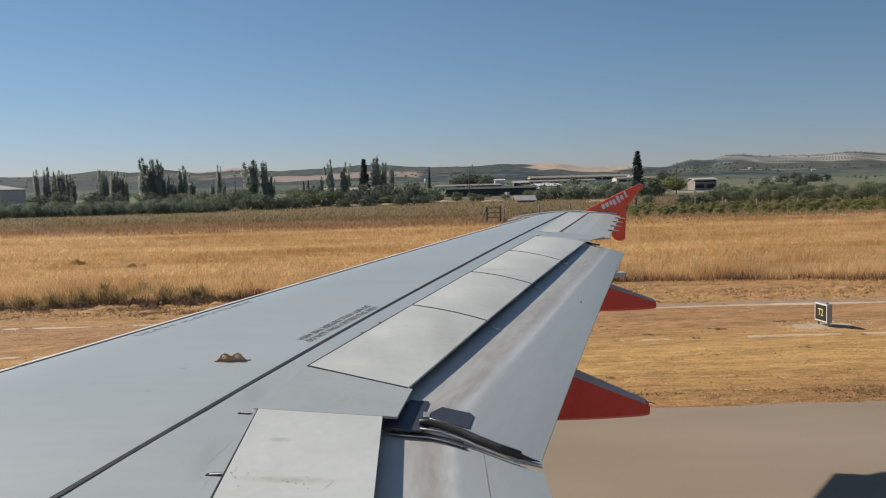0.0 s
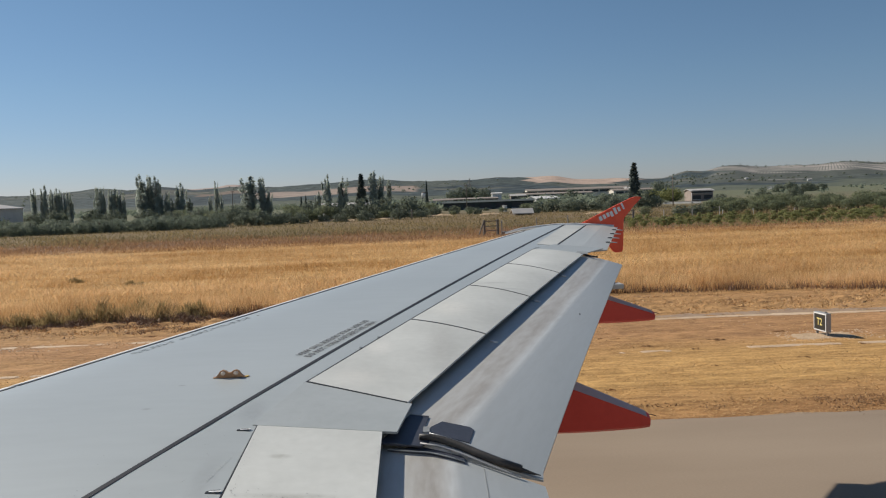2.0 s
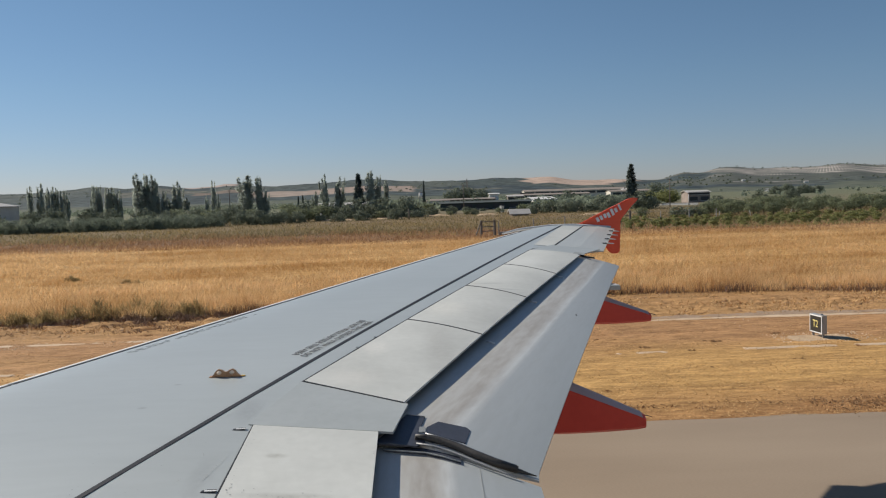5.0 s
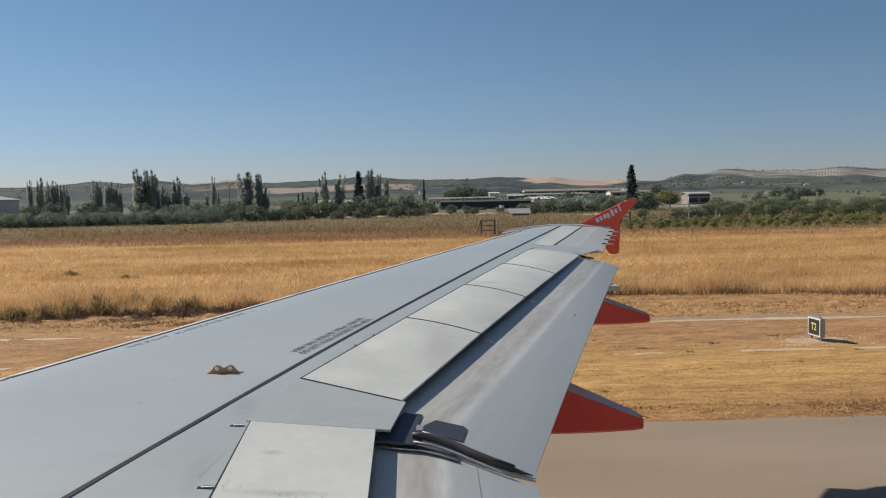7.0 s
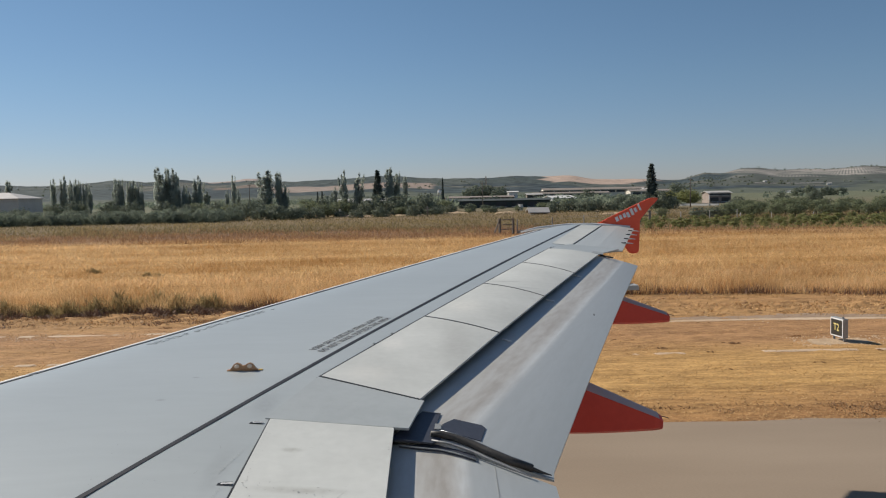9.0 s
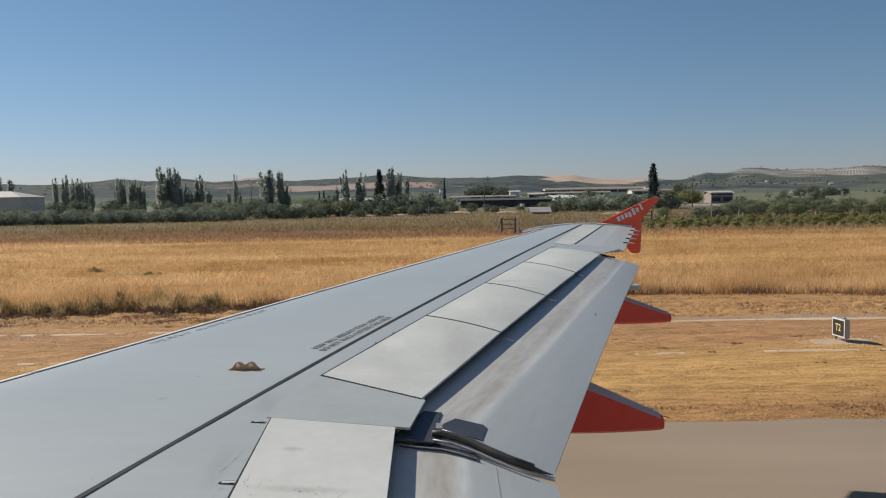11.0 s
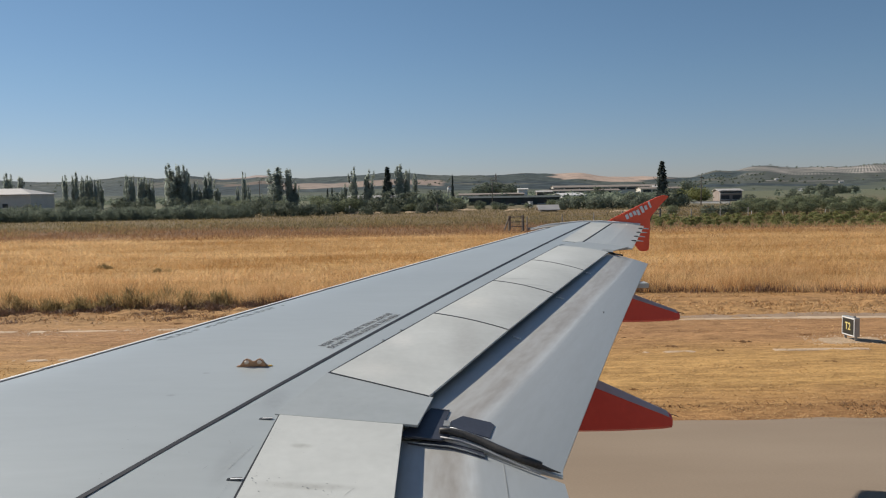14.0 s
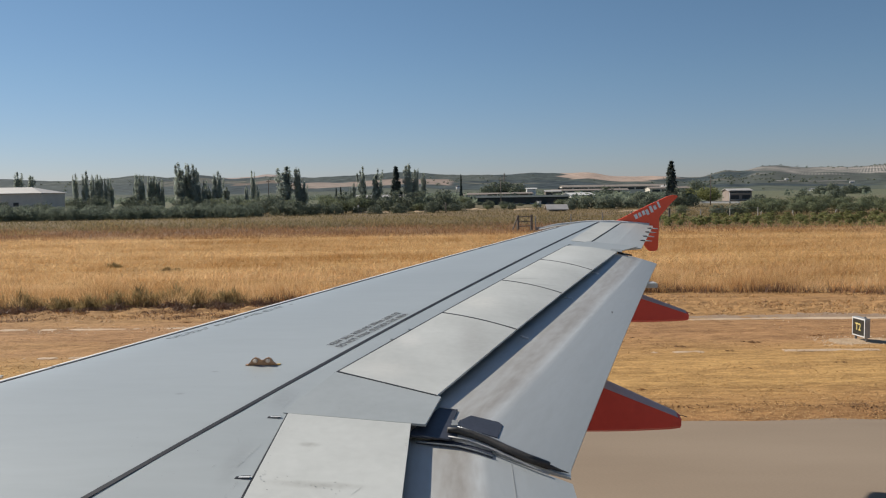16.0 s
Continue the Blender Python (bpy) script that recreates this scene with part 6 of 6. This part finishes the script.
kerb_strip(3, 100, 27.62, 0.08, 0.03, 0, 0.004)
kerb_strip(3, 100, 28.15, 0.34, 0.16, 0, -0.004, 0.0, M_GRAVEL, "grey gravel band behind the pale kerb", "gravel")
kerb_strip(-34, -7, 26.3, 0.08, 0.16, 6, 0.0, 0.035)
kerb_strip(-40, 60, 22.2, 0.04, 0.05, 4, 0.002)


def fence_line(name, pts, label, h=1.7, step=2.6, wall=0.0):
    f = thing(name, label, "fence")
    for (xa, ya), (xb, yb) in zip(pts, pts[1:]):
        ln = math.hypot(xb - xa, yb - ya)
        n = max(1, round(ln / step))
        for k in range(n + 1):
            u = k / n
            p = box_mesh("post", (0.12, 0.12, h), M_CONCRETE, 0.012, (0, 0, h / 2))
            part("post", p, f, at=pose(xa + (xb - xa) * u, ya + (yb - ya) * u, -0.05))
        for z in (0.5, 0.9, 1.3, h - 0.1):
            part("wire", tube_mesh("wire", [(xa, ya, z), (xb, yb, z)], 0.006, M_WIRE, 5), f)
        if wall:
            w = box_mesh("low_wall", (ln, 0.2, wall), M_CONCRETE, 0.02, (ln / 2, 0, wall / 2))
            part("low_wall", w, f, "low grey concrete wall", pose(xa, ya, -0.05, 0, 0, math.degrees(math.atan2(yb - ya, xb - xa))))
    return f


fence_line("wire_fence", [(8.4, 91), (27, 112)], "wire fence on a low concrete wall", 1.6, 7.0, wall=0.35)
fence_line("wire_fence", [(29, 113), (44, 121)], "wire fence with concrete posts", 1.5, 6.0)


def gate(x, y, w, turn):
    g = thing("field_gate", "weathered timber field gate with two stout posts", "gate", at=(x, y, 0))
    g.rotation_euler = (0, 0, radians(turn))
    for px in (0, w):
        part("post", box_mesh("post", (0.24, 0.24, 1.75), M_WOOD, 0.03, (px, 0, 0.85)), g)
    part("brace", box_mesh("brace", (0.12, 0.12, 1.9), M_WOOD, 0.02, (0, 0, 0)), g, at=pose(-0.45, 0, 0.8, 0, 28, 0))
    for z in (0.5, 1.0, 1.55):
        part("rail", box_mesh("rail", (w - 0.24, 0.06, 0.09), M_WOOD, 0.01, (w / 2, 0, z)), g)
    return g


gate(6.3, 89.2, 2.0, 38)
gate(27.3, 112.2, 1.6, 20)


# ---- buildings ----
def gable(name, label, category, at, length, depth, eave, ridge, wall, roof, turn=0.0, windows=(), hip=0.0):
    """A long building with a pitched roof; windows: place along the front, sill, width, height."""
    b = thing(name, label, category, at=at)
    b.rotation_euler = (0, 0, radians(turn))
    L, D = length / 2, depth / 2
    bm = bmesh.new()
    pts = [(-L, -D, 0), (L, -D, 0), (L, D, 0), (-L, D, 0), (-L, -D, eave), (L, -D, eave), (L, D, eave), (-L, D, eave), (-L, 0, ridge - 0.15 if not hip else eave), (L, 0, ridge - 0.15 if not hip else eave)]
    v = [bm.verts.new(p) for p in pts]
    for f in [(0, 1, 5, 4), (1, 2, 6, 9, 5), (2, 3, 7, 6), (3, 0, 4, 8, 7)]:
        bm.faces.new([v[i] for i in f])
    part("wall", bm_mesh("wall", bm, wall), b)
    for s in (-1, 1):
        bm = bmesh.new()
        o = 0.45
        dz = (ridge - eave) / D * o
        q = [(-L - o, s * (D + o), eave - dz), (L + o, s * (D + o), eave - dz), (L + o - hip, 0, ridge), (-L - o + hip, 0, ridge)]
        a = [bm.verts.new(p) for p in q]
        c = [bm.verts.new((p[0], p[1], p[2] - 0.14)) for p in q]
        bm.faces.new(a)
        bm.faces.new(c[::-1])
        for i in range(4):
            j = (i + 1) % 4
            bm.faces.new((a[j], a[i], c[i], c[j]))
        part("roof", bm_mesh("roof", bm, roof), b)
    for s in (-1, 1) if hip else ():
        o = 0.45
        ze = eave - (ridge - eave) / D * o
        bm = bmesh.new()
        q = [(s * (L + o), -D - o, ze), (s * (L + o), D + o, ze), (s * (L + o - hip), 0, ridge)]
        a = [bm.verts.new(p) for p in q]
        c = [bm.verts.new((p[0], p[1], p[2] - 0.14)) for p in q]
        bm.faces.new(a)
        bm.faces.new(c[::-1])
        for i in range(3):
            j = (i + 1) % 3
            bm.faces.new((a[j], a[i], c[i], c[j]))
        part("roof", bm_mesh("roof", bm, roof), b)
    for x, sill, w, h in windows:
        wn_ = part("window", box_mesh("window", (w, 0.12, h), M_OPENING, 0.02, (x, -D - 0.03, sill + h / 2)), b, "dark window opening")
        part("sill", box_mesh("sill", (w + 0.2, 0.2, 0.1), M_WALL_WHITE, 0.02, (x, -D - 0.08, sill - 0.05)), wn_)
    return b


gable("farm_shed", "long cream shed with a pale hipped roof", "shed", (-123.1, 214, -0.05), 29, 14, 5.7, 7.2, M_WALL, M_ROOF_PALE, 3,
      [(-9, 2.2, 1.4, 1.0), (-3.5, 2.2, 1.4, 1.0), (2, 2.2, 1.4, 1.0), (8, 2.2, 1.4, 1.0)], 6.0)
gable("barn", "very long open barn with a thin brown roof and dark bays", "barn", (113, 590, 0), 80, 18, 6.0, 7.3, M_WALL, M_ROOF_BROWN, -1, [(x, 3.7, 10.2, 1.6) for x in range(-38, 40, 11)])
gable("barn", "low barn with a brown roof and open bays", "barn", (86, 545, 0), 50, 12, 3.6, 4.5, M_WALL, M_ROOF_BROWN, -1, [(x, 0.6, 7, 2.4) for x in range(-20, 21, 9)])
gable("barn", "grey barn with a brown roof among trees", "barn", (132, 520, 0), 26, 12, 4.2, 5.2, M_WALL, M_ROOF_BROWN, 2, [(x, 0.6, 5, 2.8) for x in range(-9, 10, 6)])
gable("barn", "pale end bay of the long barn", "barn", (146, 575, 0), 9, 12, 5.2, 6.4, M_WALL_WHITE, M_ROOF_PALE, 0, [(0, 0.6, 5, 3.2)])
gable("farm_building", "low whitewashed farm building", "building", (47.5, 330, 0), 10.5, 8, 2.2, 3.1, M_WALL_WHITE, M_WALL_WHITE, 24, [(-3, 0.9, 1.4, 1.0), (3, 0.9, 1.4, 1.0)])
gable("open_shed", "open shed with a flat grey roof", "shed", (43, 380, 0), 7, 6, 3.6, 4.2, M_WOOD, M_ROOF_PALE, 0, [(-1.8, 0.4, 2.4, 2.4), (1.8, 0.4, 2.4, 2.4)])
gable("net_shed", "long low shed under dark green netting", "shed", (19.5, 256, 0), 28, 9, 2.3, 2.8, M_NET, M_NET, -2, [(x, 0.3, 3.6, 1.6) for x in range(-11, 12, 5)])
gable("greenhouse_shed", "long low shed with a pale roof", "shed", (16, 345, 0), 28, 10, 3.0, 3.5, M_WOOD, M_ROOF_BROWN, 1, [(x, 0.4, 3.6, 1.6) for x in range(-16, 17, 6)])
gable("farm_building", "small white farmhouse at the edge of the sheds", "building", (6, 322, 0), 9, 6, 3.0, 3.6, M_WALL_WHITE, M_ROOF_BROWN, 0, [(-2, 0.9, 1.2, 1.2), (2, 0.9, 1.2, 1.2)])
gable("farm_building", "white block with a flat roof behind the sheds", "building", (31, 356, 0), 4, 4, 5.0, 5.3, M_WALL_WHITE, M_WALL_WHITE, 0, [(0, 2.5, 1.2, 1.0)])
gable("farm_building", "white farm building half hidden by bushes", "building", (-30, 300, 0), 18, 8, 2.6, 3.5, M_WALL_WHITE, M_ROOF_PALE, 12, [(-5, 0.9, 1.2, 1.2), (0, 0.9, 1.2, 1.2), (5, 0.9, 1.2, 1.2)])
gable("farm_building", "grey-brown building with a flat pitched roof", "building", (88.5, 262, 0), 7.0, 7, 3.3, 3.9, M_BRICK, M_ROOF_PALE, 0, [(-1.8, 0.5, 2.6, 1.3), (1.8, 0.5, 2.6, 1.3), (0, 2.5, 6.4, 0.9)])
gable("farm_building", "pale grey tarpaulin-roofed hut in the meadow", "hut", (19.9, 169, -0.05), 3.6, 3.0, 0.7, 1.45, M_WOOD, M_ROOF_PALE, 3, [(-1.2, 0.1, 1.0, 0.55)])


def low_wall(x0, y0, x1, y1, h):
    ln = math.hypot(x1 - x0, y1 - y0)
    w = thing("low_wall", "low whitewashed wall before the farm trees", "wall", at=(x0, y0, -0.05))
    w.rotation_euler = (0, 0, math.atan2(y1 - y0, x1 - x0))
    part("wall_body", box_mesh("wall_body", (ln, 0.25, h), M_WALL_WHITE, 0.02, (ln / 2, 0, h / 2)), w)
    part("coping", box_mesh("coping", (ln + 0.1, 0.35, 0.08), M_CONCRETE, 0.015, (ln / 2, 0, h + 0.04)), w, "grey coping")
    return w


low_wall(68.0, 232, 76.0, 223, 0.55)
mast = thing("flag_post", "slim white post beside the low wall", "post", at=(73.6, 223.6, -0.05))
part("shaft", tube_mesh("shaft", [(0, 0, 0), (0, 0, 2.9)], 0.09, M_WALL_WHITE, 8), mast)
part("foot_block", box_mesh("foot_block", (0.5, 0.5, 0.4), M_CONCRETE, 0.03, (0, 0, 0.2)), mast)


for x, y, turn in [(517, 1300, 20), (548, 1150, -15), (300, 700, 35)]:
    gable("cottage", "small white cottage far off on the hillside", "house", (x, y, hill_height(x, y) - 0.3), 5.5, 4.5, 2.2, 3.2, M_WALL_WHITE, M_ROOF_PALE, turn, [(-1.2, 0.9, 0.9, 0.9), (1.2, 0.9, 0.9, 0.9)])


def hill_track(y, a0, a1, deep):
    """A pale farm track along the foot of the hill."""
    n, vs, fs = 40, [], []
    for i in range(n + 1):
        az = a0 + (a1 - a0) * i / n
        mid = y + 14 * noise.noise((az * 30, 1, 2))
        for d in (-0.5, 0.0, 0.5):
            py = mid + d * deep
            vs.append((az * py, py, hill_height(az * py, py) + 0.5))
        if i:
            a, b = 3 * (i - 1), 3 * i
            fs += [(a, b, b + 1, a + 1), (a + 1, b + 1, b + 2, a + 2)]
    return tagged(new("hill_track", mesh_from("hill_track", vs, fs, M_CONCRETE)), "pale farm track along the foot of the hill", "track", kind="structure")


hill_track(1240, 0.385, 0.47, 15)


def silo(x, y, h, r):
    s = thing("silo", "small white water tank on a slim tower by the farm", "tank", at=(x, y, 0))
    part("tank", tube_mesh("tank", [(0, 0, h - 2.1), (0, 0, h - 0.1)], [r, r], M_WALL_WHITE, 18), s)
    part("cap", tube_mesh("cap", [(0, 0, h - 0.1), (0, 0, h + 0.25)], [r * 1.08, r * 0.3], M_BRICK, 18), s, "dull red conical cap")
    for k in range(4):
        a = math.pi / 4 + k * math.pi / 2
        part("leg", box_mesh("leg", (0.2, 0.2, h - 2.0), M_STEEL, 0.02, (r * 0.7 * math.cos(a), r * 0.7 * math.sin(a), (h - 2.0) / 2)), s)
    return s


silo(-0.9, 330, 6.3, 0.8)


def mound(x, y, w, d, h, material, label):
    """A low bank of earth with an uneven top."""
    n, k, vs, fs = 26, 8, [], []
    for j in range(k + 1):
        for i in range(n + 1):
            u, v = 2 * i / n - 1, 2 * j / k - 1
            up = max(0.0, 1 - u * u) * max(0.0, 1 - v * v)
            vs.append((u * w / 2, v * d / 2, -0.08 + (h + 0.08) * up ** 0.6 * (0.75 + 0.5 * noise.noise((x + u * 3, y + v * 2, 3)))))
    for j in range(k):
        for i in range(n):
            a = j * (n + 1) + i
            fs.append((a, a + 1, a + n + 2, a + n + 1))
    ob = new("earth_bank", mesh_from("earth_bank", vs, fs, material, True))
    ob.location = (x, y, 0)
    return tagged(ob, label, "earth bank", "earth banks")


for x, y, w, h in [(14.2, 181, 5.2, 0.55), (-7.4, 180, 7.0, 0.4), (-19.0, 177, 7.5, 0.45), (-13, 184, 5.0, 0.3), (3.5, 190, 6.0, 0.4), (34, 160, 6.0, 0.35)]:
    mound(x, y, w, 3.0, h, M_DUST, "pale low bank of dry earth on the meadow")


def pylon(x, y, h):
    p = thing("lattice_mast", "thin grey lattice mast on the plain", "mast", at=(x, y, 0))
    for sx, sy in ((-1, -1), (1, -1), (1, 1), (-1, 1)):
        part("leg", tube_mesh("leg", [(sx * 0.9, sy * 0.9, 0), (sx * 0.25, sy * 0.25, h)], 0.09, M_WOOD, 5), p)
    for k in range(7):
        z0, z1 = h * k / 7, h * (k + 1) / 7
        w0, w1 = 0.9 - 0.65 * k / 7, 0.9 - 0.65 * (k + 1) / 7
        part("brace", tube_mesh("brace", [(-w0, -w0, z0), (w1, -w1, z1)], 0.08, M_WOOD, 4), p)
        part("brace", tube_mesh("brace", [(w0, -w0, z0), (-w1, -w1, z1)], 0.08, M_WOOD, 4), p)
    part("crossarm", box_mesh("crossarm", (3.6, 0.2, 0.25), M_WOOD, 0.03, (0, 0, h * 0.86)), p)
    return p


pylon(26.1, 480, 14.5)
for x, y, h in [(-62, 262, 9), (12, 240, 8), (63, 206, 7.5), (-3, 166, 2.2)]:
    u = thing("utility_pole", "weathered timber utility pole", "pole", at=(x, y, -0.05))
    part("pole", tube_mesh("pole", [(0, 0, 0), (0, 0, h)], [0.16, 0.1], M_WOOD, 8), u)
    part("crossarm", box_mesh("crossarm", (1.4, 0.12, 0.14), M_WOOD, 0.02, (0, 0, h - 0.5)), u)


def pillar(x, y, w, h, label):
    p = thing("gate_pillar", label, "pillar", group="pillars", at=(x, y, -0.05))
    p.rotation_euler = (0, 0, radians(35))
    part("shaft", box_mesh("shaft", (w, w, h), M_WALL_WHITE, 0.02, (0, 0, h / 2)), p)
    part("cap", box_mesh("cap", (w * 1.25, w * 1.25, 0.12), M_WALL_WHITE, 0.02, (0, 0, h + 0.06)), p)
    return p


pillar(-24.2, 184, 0.24, 1.6, "whitewashed gate pillar by the dirt path")
pillar(-23.2, 184, 0.24, 1.5, "whitewashed gate pillar by the dirt path")
pillar(20.3, 210, 0.8, 1.5, "small white box pillar in the meadow")


# single dark trees and thickets on the far hills
def scatter_trees(name, spots, per, spread, leaf, material, label, category, seed):
    """Far-off trees as clumps of leaves; spots: x, y, z of the foot and the size."""
    rg = np.random.RandomState(seed)
    pts, hubs = [], []
    for x, y, z, k in spots:
        hub = np.array([x, y, z + k * 0.35])
        pts.append(hub + np.array([0, 0, k * 0.15]) + rg.normal(size=(per, 3)) * np.array(spread) * k)
        hubs.append(np.repeat(hub[None], per, 0))
    me = leaves(np.concatenate(pts), leaf, material, name, seed, np.concatenate(hubs))
    return tagged(new(name, me), label, category, kind="stuff")


def hill_spots(n, seed, y0, y1, a0, a1, size, bar):
    rg = np.random.RandomState(seed)
    out = []
    for _ in range(n):
        y = rg.uniform(y0, y1)
        x = y * rg.uniform(a0, a1)
        bare = 0.11 < x / y < 0.26 and y > 1560
        if not bare and math.sin(x * 0.006) + math.sin(y * 0.005 + x * 0.002) + rg.normal() * 0.5 > bar:
            out.append((x, y, hill_height(x, y), rg.uniform(*size)))
    return out


scatter_trees("far_trees", hill_spots(200, 9, 900, 2000, -0.62, 0.33, (2.0, 4.5), 0.3), 26, (0.6, 0.5, 0.3), 0.95, M_BUSH, "scattered dark trees and thickets on the far hills", "trees", 4)
scatter_trees("far_trees", hill_spots(420, 10, 1150, 2650, 0.3, 0.64, (2.0, 4.2), 0.1), 26, (0.6, 0.5, 0.28), 1.0, M_BUSH, "scattered dark trees on the olive-planted hill", "trees", 6)


def plain_spots():
    """Groves and scrub over the plain between the farms and the hills; the right-hand part is open."""
    rg = np.random.RandomState(23)
    out = []
    for _ in range(5200):
        y = rg.uniform(265, 900)
        x = y * rg.uniform(-0.75, 0.85)
        if math.sin(x * 0.021 + 1) + math.sin(y * 0.017 + x * 0.006) + rg.normal() * 0.5 < -0.2:
            continue
        k = rg.uniform(1.2, 2.8)
        if x / y > 0.31:
            if abs(math.sin(y * 0.031 + 0.8)) > 0.22 or y < 330 or rg.uniform() > 0.6:
                continue
            k *= 0.75
        out.append((x, y, max(0.0, hill_height(x, y)) if y > 700 else 0.0, k))
    return out


scatter_trees("plain_scrub", plain_spots(), 16, (0.75, 0.75, 0.32), 0.85, M_OLIVE, "grey-green scrub and groves across the far plain", "scrub", 5)
